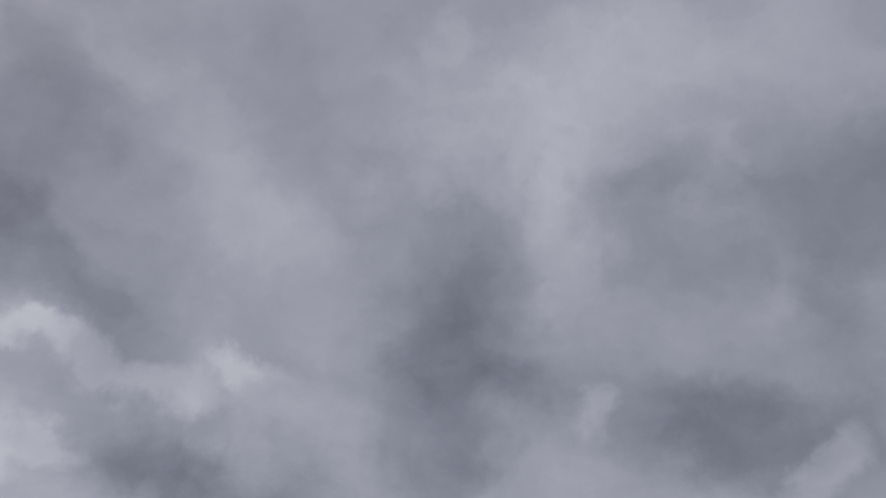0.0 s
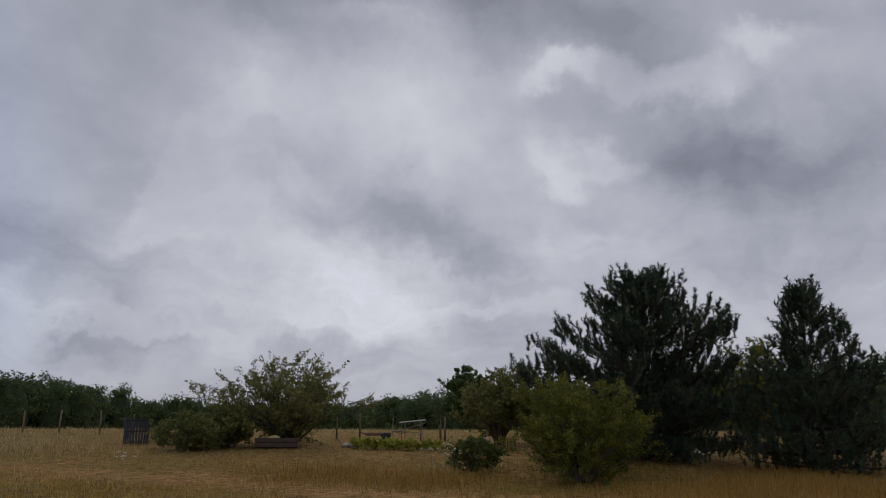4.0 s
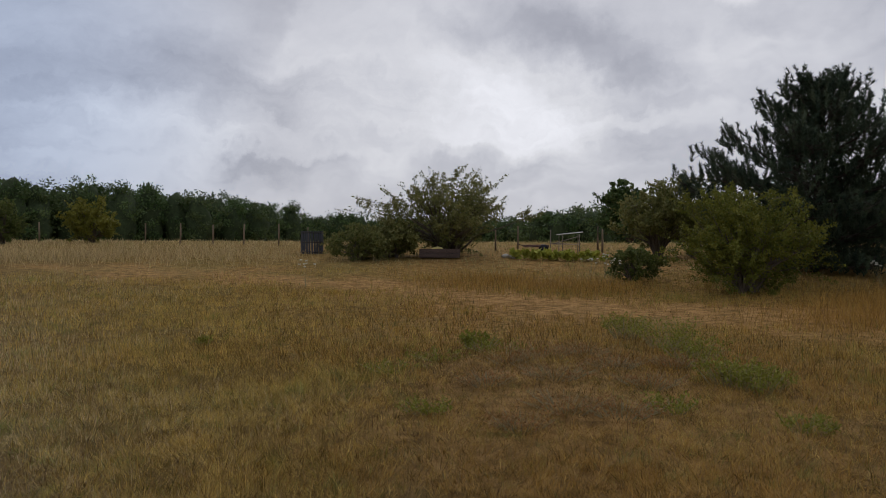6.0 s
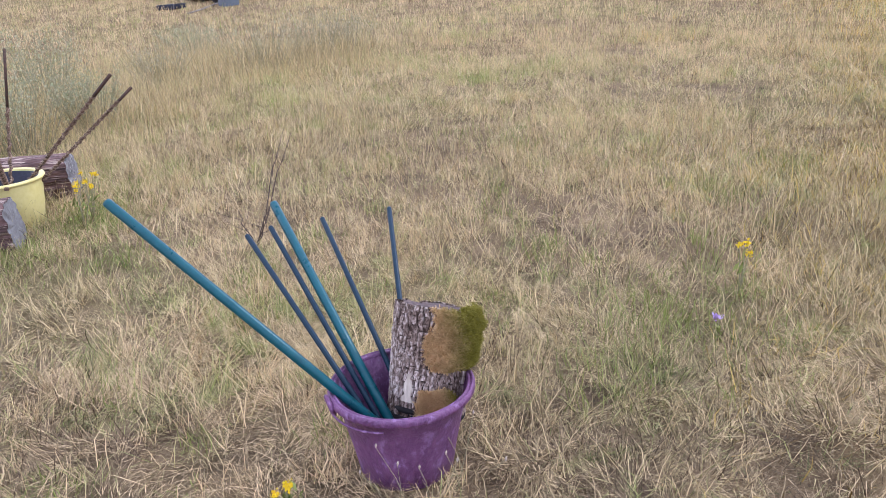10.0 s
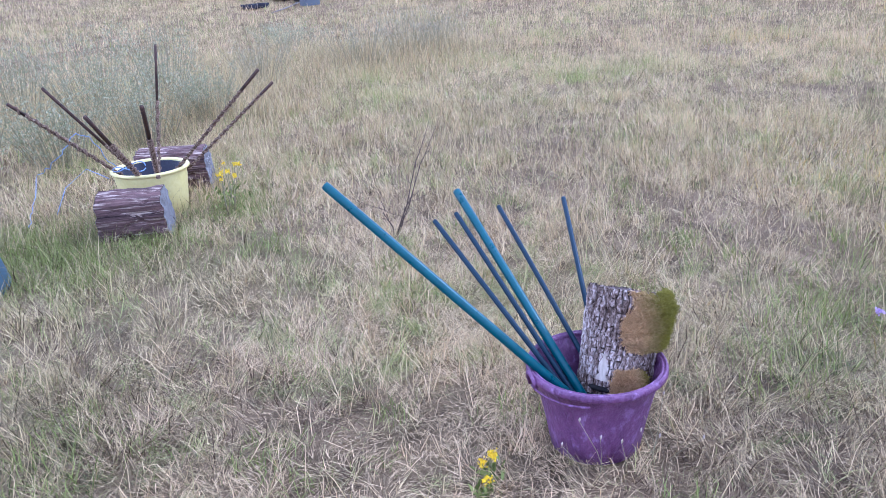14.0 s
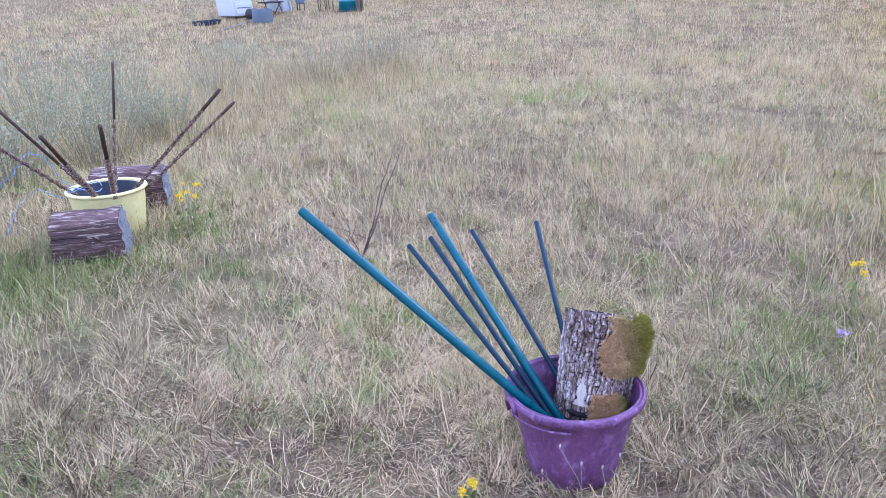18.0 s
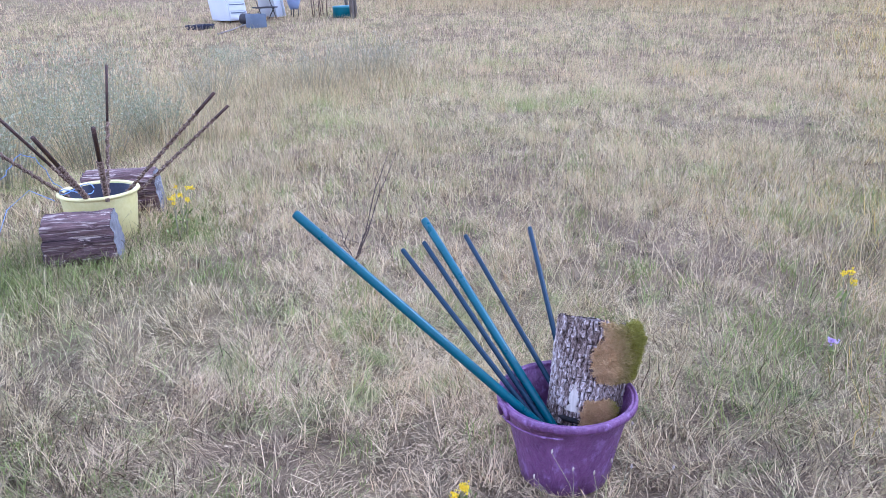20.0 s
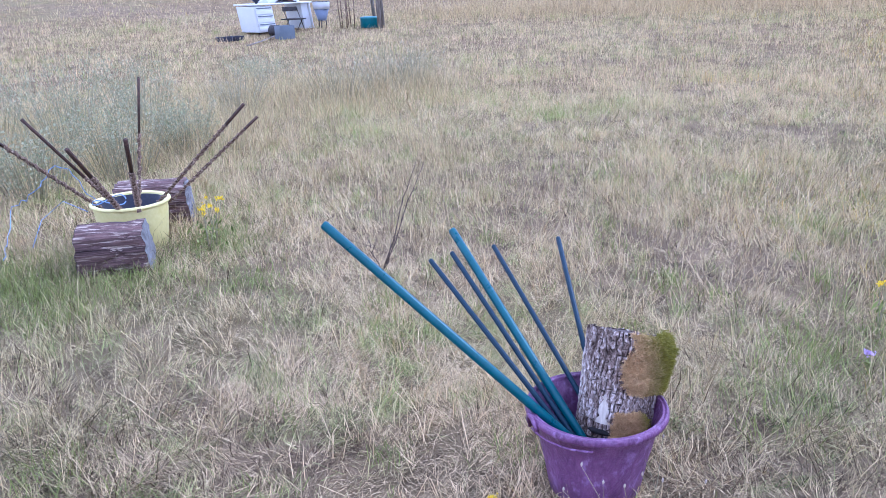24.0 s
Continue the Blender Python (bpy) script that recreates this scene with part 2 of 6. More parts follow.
# ---- materials ----
def surface(name, c1, c2, scale=8.0, rough=0.7, metal=0.0, bump=0.2, c3=None, third=0.62, stretch=(1, 1, 1), fine=60.0, spec=0.3):
    """Two tones blended by soft blotches, a third in spots, fine grain in the relief."""
    m = bpy.data.materials.new(name)
    m.use_nodes = True
    t = m.node_tree
    b = t.nodes["Principled BSDF"]
    at = node(t, "ShaderNodeTexCoord").outputs["Object"]
    st = vmath(t, "MULTIPLY", at, stretch).outputs[0]
    n1, n2 = fbm(t, st, scale, 6, 0.6), fbm(t, st, fine, 4, 0.6)
    mix = node(t, "ShaderNodeMix", blend="MIX")
    t.links.new(ranged(t, fmath(t, "MULTIPLY_ADD", n2.outputs[0], 0.5, fmath(t, "MULTIPLY", n1.outputs[0], 0.7)), 0.42, 0.78, 0, 1), mix.inputs[0])
    mix.inputs[6].default_value, mix.inputs[7].default_value = (*c1, 1), (*c2, 1)
    col = mix.outputs[2]
    if c3:
        n3 = fbm(t, st, scale * 2.3, 5, 0.65)
        spot = node(t, "ShaderNodeMix", blend="MIX")
        t.links.new(ranged(t, n3.outputs[0], third - 0.05, third + 0.06, 0, 1), spot.inputs[0])
        t.links.new(col, spot.inputs[6])
        spot.inputs[7].default_value = (*c3, 1)
        col = spot.outputs[2]
    t.links.new(col, b.inputs["Base Color"])
    b.inputs["Metallic"].default_value = metal
    b.inputs["Specular IOR Level"].default_value = spec
    t.links.new(ranged(t, n1.outputs[0], 0.3, 0.7, rough - 0.1, min(1, rough + 0.1)), b.inputs["Roughness"])
    bn = node(t, "ShaderNodeBump")
    bn.inputs["Strength"].default_value, bn.inputs["Distance"].default_value = bump, 0.01
    t.links.new(n2.outputs[0], bn.inputs["Height"])
    t.links.new(bn.outputs[0], b.inputs["Normal"])
    return m


def growth(name, dry, pale, green, lush, sheen=0.25):
    """Blades and leaves: 'tone' runs from dry to green, 'vary' from dull to bright."""
    m = bpy.data.materials.new(name)
    m.use_nodes = True
    t = m.node_tree
    b, out = t.nodes["Principled BSDF"], t.nodes["Material Output"]
    tone, vary = node(t, "ShaderNodeAttribute"), node(t, "ShaderNodeAttribute")
    tone.attribute_name, vary.attribute_name = "tone", "vary"
    cols = []
    for a, c in ((dry, pale), (green, lush)):
        x = node(t, "ShaderNodeMix", blend="MIX")
        t.links.new(vary.outputs["Fac"], x.inputs[0])
        x.inputs[6].default_value, x.inputs[7].default_value = (*a, 1), (*c, 1)
        cols.append(x.outputs[2])
    x = node(t, "ShaderNodeMix", blend="MIX")
    t.links.new(tone.outputs["Fac"], x.inputs[0])
    t.links.new(cols[0], x.inputs[6])
    t.links.new(cols[1], x.inputs[7])
    t.links.new(x.outputs[2], b.inputs["Base Color"])
    b.inputs["Roughness"].default_value, b.inputs["Specular IOR Level"].default_value = 0.6, 0.2
    tl, ad = node(t, "ShaderNodeBsdfTranslucent"), node(t, "ShaderNodeMixShader")
    t.links.new(x.outputs[2], tl.inputs[0])
    ad.inputs[0].default_value = sheen
    t.links.new(b.outputs[0], ad.inputs[1])
    t.links.new(tl.outputs[0], ad.inputs[2])
    t.links.new(ad.outputs[0], out.inputs[0])
    return m


RUSSET = growth("russet_meadow_grass", (0.095, 0.050, 0.012), (0.54, 0.315, 0.074), (0.07, 0.08, 0.014), (0.26, 0.26, 0.06), 0.08)
GOLD = growth("golden_meadow_grass", (0.12, 0.068, 0.012), (0.72, 0.495, 0.135), (0.09, 0.10, 0.016), (0.32, 0.30, 0.06), 0.08)
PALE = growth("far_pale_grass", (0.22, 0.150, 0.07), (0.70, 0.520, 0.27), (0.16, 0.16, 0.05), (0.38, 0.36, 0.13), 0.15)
FRESH = growth("fresh_green_grass", (0.12, 0.12, 0.03), (0.30, 0.28, 0.08), (0.11, 0.145, 0.030), (0.36, 0.41, 0.11), 0.15)
STRAW = growth("dry_meadow_grass", (0.085, 0.051, 0.027), (0.77, 0.570, 0.310), (0.055, 0.075, 0.015), (0.32, 0.36, 0.095), 0.08)
LEAF = growth("broad_leaves", (0.16, 0.155, 0.048), (0.29, 0.275, 0.10), (0.05, 0.073, 0.017), (0.14, 0.175, 0.042))
YELLOW_LEAF = growth("yellowish_leaves", (0.15, 0.145, 0.023), (0.26, 0.245, 0.042), (0.07, 0.098, 0.014), (0.175, 0.20, 0.034))
NEEDLE = growth("pine_needles", (0.05, 0.06, 0.035), (0.09, 0.10, 0.06), (0.020, 0.040, 0.025), (0.095, 0.135, 0.080), 0.1)
WOODS = growth("distant_oak_foliage", (0.07, 0.088, 0.034), (0.14, 0.155, 0.06), (0.030, 0.068, 0.023), (0.105, 0.172, 0.052), 0.2)
SAGE = growth("grey_green_weed", (0.34, 0.29, 0.17), (0.58, 0.51, 0.34), (0.20, 0.225, 0.10), (0.40, 0.42, 0.23))
YELLOW_PETAL = growth("yellow_petals", (0.75, 0.5, 0.01), (0.9, 0.7, 0.02), (0.75, 0.5, 0.01), (0.9, 0.7, 0.02))
WHITE_PETAL = growth("white_umbels", (0.6, 0.6, 0.52), (0.8, 0.8, 0.74), (0.5, 0.52, 0.4), (0.8, 0.8, 0.74))
LILAC_PETAL = growth("lilac_petals", (0.4, 0.25, 0.5), (0.6, 0.45, 0.7), (0.4, 0.25, 0.5), (0.6, 0.45, 0.7))
MOSS = growth("dry_moss", (0.46, 0.29, 0.12), (0.80, 0.57, 0.30), (0.12, 0.115, 0.012), (0.36, 0.31, 0.05))

# Solid cores of the oak crowns, coloured dark for the shade within.
SHADYLEAF = surface("shaded_crown_core", (0.022, 0.034, 0.014), (0.065, 0.095, 0.038), 1.6, 0.9, bump=1.0, fine=5.0)
HERB = growth("fresh_green_herb", (0.20, 0.19, 0.035), (0.36, 0.33, 0.065), (0.12, 0.14, 0.014), (0.27, 0.29, 0.045))
RUSTY = growth("reddish_brown_herb", (0.24, 0.115, 0.045), (0.46, 0.25, 0.10), (0.14, 0.12, 0.03), (0.22, 0.18, 0.05))
SQUASH = growth("yellow_green_squash_leaves", (0.34, 0.34, 0.05), (0.52, 0.50, 0.09), (0.20, 0.26, 0.04), (0.38, 0.42, 0.08))
BARK = surface("tree_bark", (0.06, 0.05, 0.04), (0.16, 0.13, 0.10), 6, 0.9, bump=0.6, stretch=(1, 1, 0.3))
PINEBARK = surface("dark_pine_bark", (0.025, 0.02, 0.017), (0.075, 0.06, 0.048), 8, 0.9, bump=0.6, stretch=(1, 1, 0.3))
PURPLE = surface("purple_plastic", (0.096, 0.031, 0.092), (0.205, 0.086, 0.184), 18, 0.45, bump=0.7, c3=(0.26, 0.14, 0.28), third=0.60, stretch=(1, 1, 0.6), fine=90, spec=0.45)
YELLOW = surface("faded_yellow_plastic", (0.68, 0.58, 0.20), (0.78, 0.68, 0.29), 6, 0.5, bump=0.12, c3=(0.55, 0.45, 0.2), third=0.68)
BLACKP = surface("black_plastic", (0.012, 0.013, 0.02), (0.03, 0.03, 0.045), 9, 0.4, bump=0.2)
TEAL = surface("teal_coated_pipe", (0.003, 0.062, 0.076), (0.005, 0.084, 0.100), 20, 0.34, bump=0.1, c3=(0.012, 0.05, 0.066), third=0.66, spec=0.35)
NAVY = surface("dark_blue_coated_rod", (0.007, 0.022, 0.038), (0.011, 0.031, 0.050), 25, 0.40, bump=0.15, c3=(0.03, 0.055, 0.075), third=0.68, spec=0.22)
RUST = surface("rusty_iron", (0.03, 0.018, 0.012), (0.20, 0.115, 0.065), 45, 0.85, 0.1, bump=0.7, c3=(0.46, 0.35, 0.24), third=0.56, fine=200)
WOODB = surface("red_brown_weathered_wood", (0.020, 0.011, 0.011), (0.25, 0.15, 0.13), 30, 0.9, bump=1.0, c3=(0.55, 0.43, 0.34), third=0.60, stretch=(0.07, 1, 1), fine=170)
RUSTRIB = surface("pale_rusty_iron", (0.09, 0.05, 0.03), (0.36, 0.25, 0.17), 60, 0.9, 0.0, bump=0.6, fine=220)
DARKRUST = surface("dark_brown_iron", (0.026, 0.016, 0.012), (0.11, 0.060, 0.040), 40, 0.7, 0.2, bump=0.3, c3=(0.15, 0.085, 0.05), third=0.62, fine=160)
LICHEN = surface("lichen_grey_wood", (0.05, 0.045, 0.045), (0.30, 0.28, 0.27), 34, 0.95, bump=1.0, c3=(0.5, 0.48, 0.45), third=0.6)
BLACKLOG = surface("black_log_wood", (0.008, 0.007, 0.007), (0.03, 0.026, 0.024), 30, 0.9, bump=0.8)
PALEWOOD = surface("white_bare_wood", (0.24, 0.18, 0.13), (0.70, 0.61, 0.48), 45, 0.85, bump=0.5, stretch=(1, 1, 0.2))
WOODEND = surface("sawn_log_end", (0.13, 0.12, 0.115), (0.26, 0.25, 0.24), 12, 0.9, bump=0.6)
GREYWOOD = surface("grey_weathered_wood", (0.16, 0.13, 0.10), (0.33, 0.29, 0.24), 7, 0.9, bump=0.6, stretch=(1, 1, 0.15), c3=(0.1, 0.075, 0.055))
POSTWOOD = surface("fence_post_wood", (0.12, 0.09, 0.06), (0.28, 0.21, 0.14), 5, 0.9, bump=0.5, stretch=(1, 1, 0.2))
WHITESTEEL = surface("white_painted_steel", (0.66, 0.66, 0.63), (0.74, 0.74, 0.71), 3, 0.45, bump=0.05, c3=(0.42, 0.37, 0.32), third=0.7)
GREYSTEEL = surface("grey_painted_steel", (0.11, 0.13, 0.15), (0.16, 0.18, 0.205), 4, 0.5, bump=0.08)
WHITEP = surface("white_plastic", (0.60, 0.60, 0.58), (0.68, 0.68, 0.66), 4, 0.4, bump=0.04)
BLUEP = surface("dark_blue_plastic", (0.02, 0.04, 0.14), (0.04, 0.07, 0.22), 6, 0.35, bump=0.05, c3=(0.1, 0.2, 0.45), third=0.62)
PALEBLUE = surface("pale_blue_plastic", (0.12, 0.19, 0.34), (0.19, 0.26, 0.40), 5, 0.4, bump=0.05)
BLUETUB = surface("slate_blue_plastic", (0.05, 0.09, 0.12), (0.08, 0.13, 0.165), 6, 0.5, bump=0.2)
PAILBLUE = surface("blue_grey_enamel", (0.16, 0.19, 0.26), (0.24, 0.27, 0.34), 6, 0.45, bump=0.1)
TEALP = surface("teal_plastic", (0.004, 0.08, 0.09), (0.008, 0.115, 0.125), 6, 0.45, bump=0.1)
TEALLID = surface("pale_teal_plastic", (0.03, 0.15, 0.16), (0.06, 0.2, 0.21), 6, 0.45, bump=0.1)
TWINE = surface("blue_twine", (0.16, 0.26, 0.46), (0.28, 0.38, 0.56), 60, 0.6, bump=0.3)
DARKMETAL = surface("dark_metal", (0.03, 0.028, 0.028), (0.08, 0.07, 0.065), 20, 0.6, 0.4, bump=0.2)
ORANGE = surface("orange_cloth", (0.5, 0.14, 0.06), (0.62, 0.22, 0.1), 20, 0.8, bump=0.3)
TANK = surface("dark_grey_mesh_panel", (0.035, 0.04, 0.05), (0.075, 0.08, 0.095), 5, 0.7, bump=0.2)
BAREWOOD = surface("pale_bare_wood", (0.34, 0.27, 0.2), (0.6, 0.5, 0.4), 30, 0.85, bump=0.5, stretch=(1, 1, 0.3))
ROTTEN = surface("rotten_wood", (0.05, 0.035, 0.03), (0.17, 0.12, 0.105), 30, 0.95, bump=1.0)
STONE = surface("pale_stone", (0.4, 0.38, 0.34), (0.6, 0.57, 0.52), 6, 0.8, bump=0.4)


# ---- building helpers ----
def thing(name, at, label, category, group="", turn=0.0, kind=""):
    ob = new(name)
    ob.matrix_basis = pose(*at, 0, 0, turn)
    ob.empty_display_size = 0.1
    return tagged(ob, label, category, group, kind)


def part(name, bm, material, parent, label="", smooth=True):
    me = bpy.data.meshes.new(name)
    bm.to_mesh(me)
    bm.free()
    me.materials.append(material)
    if smooth:
        for p in me.polygons:
            p.use_smooth = True
    ob = new(name, me)
    ob.parent = parent
    if label:
        ob["label"] = label
    return ob


def mesh_of(name, verts, faces, material, tone=None, vary=None, parent=None, label=""):
    """A mesh straight from arrays of corners and of faces with three or four corners."""
    me = bpy.data.meshes.new(name)
    n, k = faces.shape
    me.vertices.add(len(verts))
    me.vertices.foreach_set("co", np.ascontiguousarray(verts, dtype=np.float32).ravel())
    me.loops.add(n * k)
    me.loops.foreach_set("vertex_index", np.ascontiguousarray(faces, dtype=np.int32).ravel())
    me.polygons.add(n)
    me.polygons.foreach_set("loop_start", np.arange(0, n * k, k, dtype=np.int32))
    for key, values in (("tone", tone), ("vary", vary)):
        if values is not None:
            me.attributes.new(key, "FLOAT", "POINT").data.foreach_set("value", np.ascontiguousarray(values, dtype=np.float32))
    me.update(calc_edges=True)
    me.materials.append(material)
    ob = new(name, me)
    ob.parent = parent
    if label:
        ob["label"] = label
    return ob


def box(sx, sy, sz, at=(0, 0, 0), bevel=0.008, bm=None):
    """A bevelled block whose base is centred on at."""
    out = bm or bmesh.new()
    made = bmesh.ops.create_cube(out, size=1.0)["verts"]
    for v in made:
        v.co = Vector((v.co.x * sx + at[0], v.co.y * sy + at[1], (v.co.z + 0.5) * sz + at[2]))
    if bevel:
        edges = list({e for v in made for e in v.link_edges})
        bmesh.ops.bevel(out, geom=edges, offset=bevel, segments=2, affect="EDGES", profile=0.6)
    return out


def lathe(profile, steps=40, bm=None):
    """A turned shape from (radius, height) pairs."""
    out = bm or bmesh.new()
    rings = []
    for r, z in profile:
        rings.append([out.verts.new((r * math.cos(2 * math.pi * i / steps), r * math.sin(2 * math.pi * i / steps), z)) for i in range(steps)])
    for a, b in zip(rings[:-1], rings[1:]):
        for i in range(steps):
            j = (i + 1) % steps
            out.faces.new((a[i], a[j], b[j], b[i]))
    return out


def tube(path, radii, sides=8, bm=None, caps=True):
    """A round bar through the given points."""
    out = bm or bmesh.new()
    pts = [Vector(p) for p in path]
    rings = []
    for i, p in enumerate(pts):
        d = (pts[min(i + 1, len(pts) - 1)] - pts[max(i - 1, 0)]).normalized()
        q = d.to_track_quat("Z", "Y")
        r = radii[i] if isinstance(radii, (list, tuple)) else radii
        rings.append([out.verts.new(p + q @ Vector((r * math.cos(2 * math.pi * k / sides), r * math.sin(2 * math.pi * k / sides), 0))) for k in range(sides)])
    for a, b in zip(rings[:-1], rings[1:]):
        for k in range(sides):
            m = (k + 1) % sides
            out.faces.new((a[k], a[m], b[m], b[k]))
    if caps:
        out.faces.new(rings[0][::-1])
        out.faces.new(rings[-1])
    return out


def spread(rng, n, near, far, az0, az1, eye=(0.3, 0.4)):
    """Points strewn over a sector of the plan, bearings to the right of +y in degrees."""
    r = np.sqrt(rng.rand(n) * (far**2 - near**2) + near**2)
    a = np.radians(az0 + (az1 - az0) * rng.rand(n))
    return eye[0] + r * np.sin(a), eye[1] + r * np.cos(a)


def blades(name, rng, x, y, h, w, lean, tone, vary, label, segs=2, z=None, material=None, parent=None, az=None):
    """Bent, tapering blades of grass."""
    n = len(x)
    z = lie(x, y) - 0.01 if z is None else z
    az, face = rng.rand(n) * 2 * math.pi if az is None else az, rng.rand(n) * 2 * math.pi
    dx, dy = np.cos(az), np.sin(az)
    sx, sy = np.cos(face) * w / 2, np.sin(face) * w / 2
    base = np.stack([x, y, z], 1)
    side = np.stack([sx, sy, 0 * sx], 1)
    flat_part, tall = np.sin(lean) * h, np.cos(lean) * h
    tip = base + np.stack([dx * flat_part, dy * flat_part, tall], 1)
    if segs == 1:
        v = np.stack([base - side, base + side, tip], 1).reshape(-1, 3)
        fa = np.arange(3 * n).reshape(n, 3)
        k = 3
    else:
        bow = 0.16 * rng.randn(n) * h
        mid = base + np.stack([dx * flat_part * 0.40 - dy * bow, dy * flat_part * 0.40 + dx * bow, tall * 0.58 + 0.12 * flat_part], 1)
        v = np.stack([base - side, base + side, mid - side * 0.75, mid + side * 0.75, tip], 1).reshape(-1, 3)
        o = 5 * np.arange(n)[:, None]
        fa = np.concatenate([o + [0, 1, 3], o + [0, 3, 2], o + [2, 3, 4]], 1).reshape(-1, 3)
        k = 5
    ob = mesh_of(name, v, fa, material or STRAW, np.repeat(np.clip(tone, 0, 1), k), np.repeat(np.clip(vary, 0, 1), k), parent)
    if label:
        tagged(ob, label, "grass", kind="stuff")
    return ob


def leaves(name, rng, centres, size, material, parent, tone, vary, long=1.8, up=0.2):
    """Small pointed leaves, each a bent pair of faces, at the given places."""
    n = len(centres)
    d = rng.randn(n, 3)
    d[:, 2] += up
    d /= np.linalg.norm(d, axis=1)[:, None]
    e = np.cross(d, rng.randn(n, 3))
    e /= np.linalg.norm(e, axis=1)[:, None] + 1e-9
    s = (size * (0.6 + 0.8 * rng.rand(n)))[:, None]
    v = np.stack([centres - d * s * long / 2, centres + e * s / 2, centres + d * s * long / 2, centres - e * s / 2], 1).reshape(-1, 3)
    fa = np.arange(4 * n).reshape(n, 4)
    return mesh_of(name, v, fa, material, np.repeat(np.clip(tone, 0, 1), 4), np.repeat(np.clip(vary, 0, 1), 4), parent)


def broadleaf(name, x, y, height, width, label, seed, n=9000, leaf=0.07, clumps=60, material=None, stems=3, low=0.1, green=0.7, category="tree", top=1.0, ragged=0.35):
    """A bush or tree: stems, limbs to every clump, and a ragged crown of single leaves."""
    rng = np.random.RandomState(seed)
    z0 = float(lie(x, y)) - 0.03
    root = thing(name, (x, y, z0), label, category)
    c = []
    while len(c) < clumps:
        p = rng.rand(3) * 2 - 1
        q = np.linalg.norm(p)
        if 0.35 < q < 1.0:
            wob = 0.62 + (ragged + 0.2) * rng.rand()
            up_ = (p[2] + 1) / 2
            wide = (0.75 + 0.25 * math.sin(up_ * math.pi)) if top >= 1 else (1 - (1 - top) * up_)
            c.append((p[0] * width / 2 * wob * wide, p[1] * width / 2 * wob * wide, height * (low + (1 - low) * up_ * (0.82 + 0.22 * rng.rand()))))
    c = np.array(c)
    bm = bmesh.new()
    feet = [Vector((rng.randn() * 0.06 * width, rng.randn() * 0.06 * width, 0)) for _ in range(stems)]
    thick = 0.016 * height + 0.015
    for k, p in enumerate(c):
        a, b = feet[k % stems], Vector(p)
        m1 = a.lerp(b, 0.35) + Vector((0, 0, 0.10 * height))
        m2 = a.lerp(b, 0.7) + Vector((rng.randn() * 0.04, rng.randn() * 0.04, 0.06)) * height * 0.5
        tube([a, m1, m2, b], [thick * 0.8, thick * 0.5, thick * 0.3, thick * 0.1], 5, bm, False)
    part("trunk", bm, BARK, root)
    rad = width * 0.075 + 0.045 * height
    per = 7
    start = np.repeat(c, per, 0) + rng.randn(clumps * per, 3) * rad * 0.35
    out = start * np.array([1, 1, 0]) / (width / 2) * 0.9 + rng.randn(clumps * per, 3) * 0.55 + np.array([0, 0, 0.15 + ragged])
    out /= np.linalg.norm(out, axis=1)[:, None]
    span = rad * (0.7 + 1.7 * rng.rand(clumps * per) ** 2)
    end = start + out * span[:, None] - np.array([0, 0, 0.12]) * (span**2)[:, None]
    end[:, 2] = np.minimum(end[:, 2], height * (0.98 + 0.12 * rng.rand(len(end))))
    start[:, 2], end[:, 2] = np.maximum(start[:, 2], 0.05), np.maximum(end[:, 2], 0.05)
    across = np.cross(out, rng.randn(len(out), 3))
    across *= ((0.004 + 0.0012 * height) / (np.linalg.norm(across, axis=1) + 1e-9))[:, None]
    tw_v = np.stack([start - across, start + across, end], 1).reshape(-1, 3)
    tagged(mesh_of("twig", tw_v, np.arange(len(tw_v)).reshape(-1, 3), BARK, parent=root), kind="stuff")
    which = rng.randint(0, clumps * per, n)
    s_ = rng.rand(n)[:, None] ** 0.8 * 1.05
    cen = start[which] * (1 - s_) + end[which] * s_ + rng.randn(n, 3) * (leaf * 0.55 + 0.012 * width) * (1.1 - 0.6 * s_)
    cen[:, 2] = np.maximum(cen[:, 2], 0.04)
    tone = green + 0.22 * rng.randn(n) + 0.3 * (rng.rand(clumps * per)[which] - 0.5) - 0.25 * (s_[:, 0] - 0.5)
    # Top light put into the colour: leaves brighten towards crown top and twig ends.
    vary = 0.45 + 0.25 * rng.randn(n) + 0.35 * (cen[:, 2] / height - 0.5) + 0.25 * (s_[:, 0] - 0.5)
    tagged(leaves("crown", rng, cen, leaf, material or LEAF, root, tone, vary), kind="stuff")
    return root


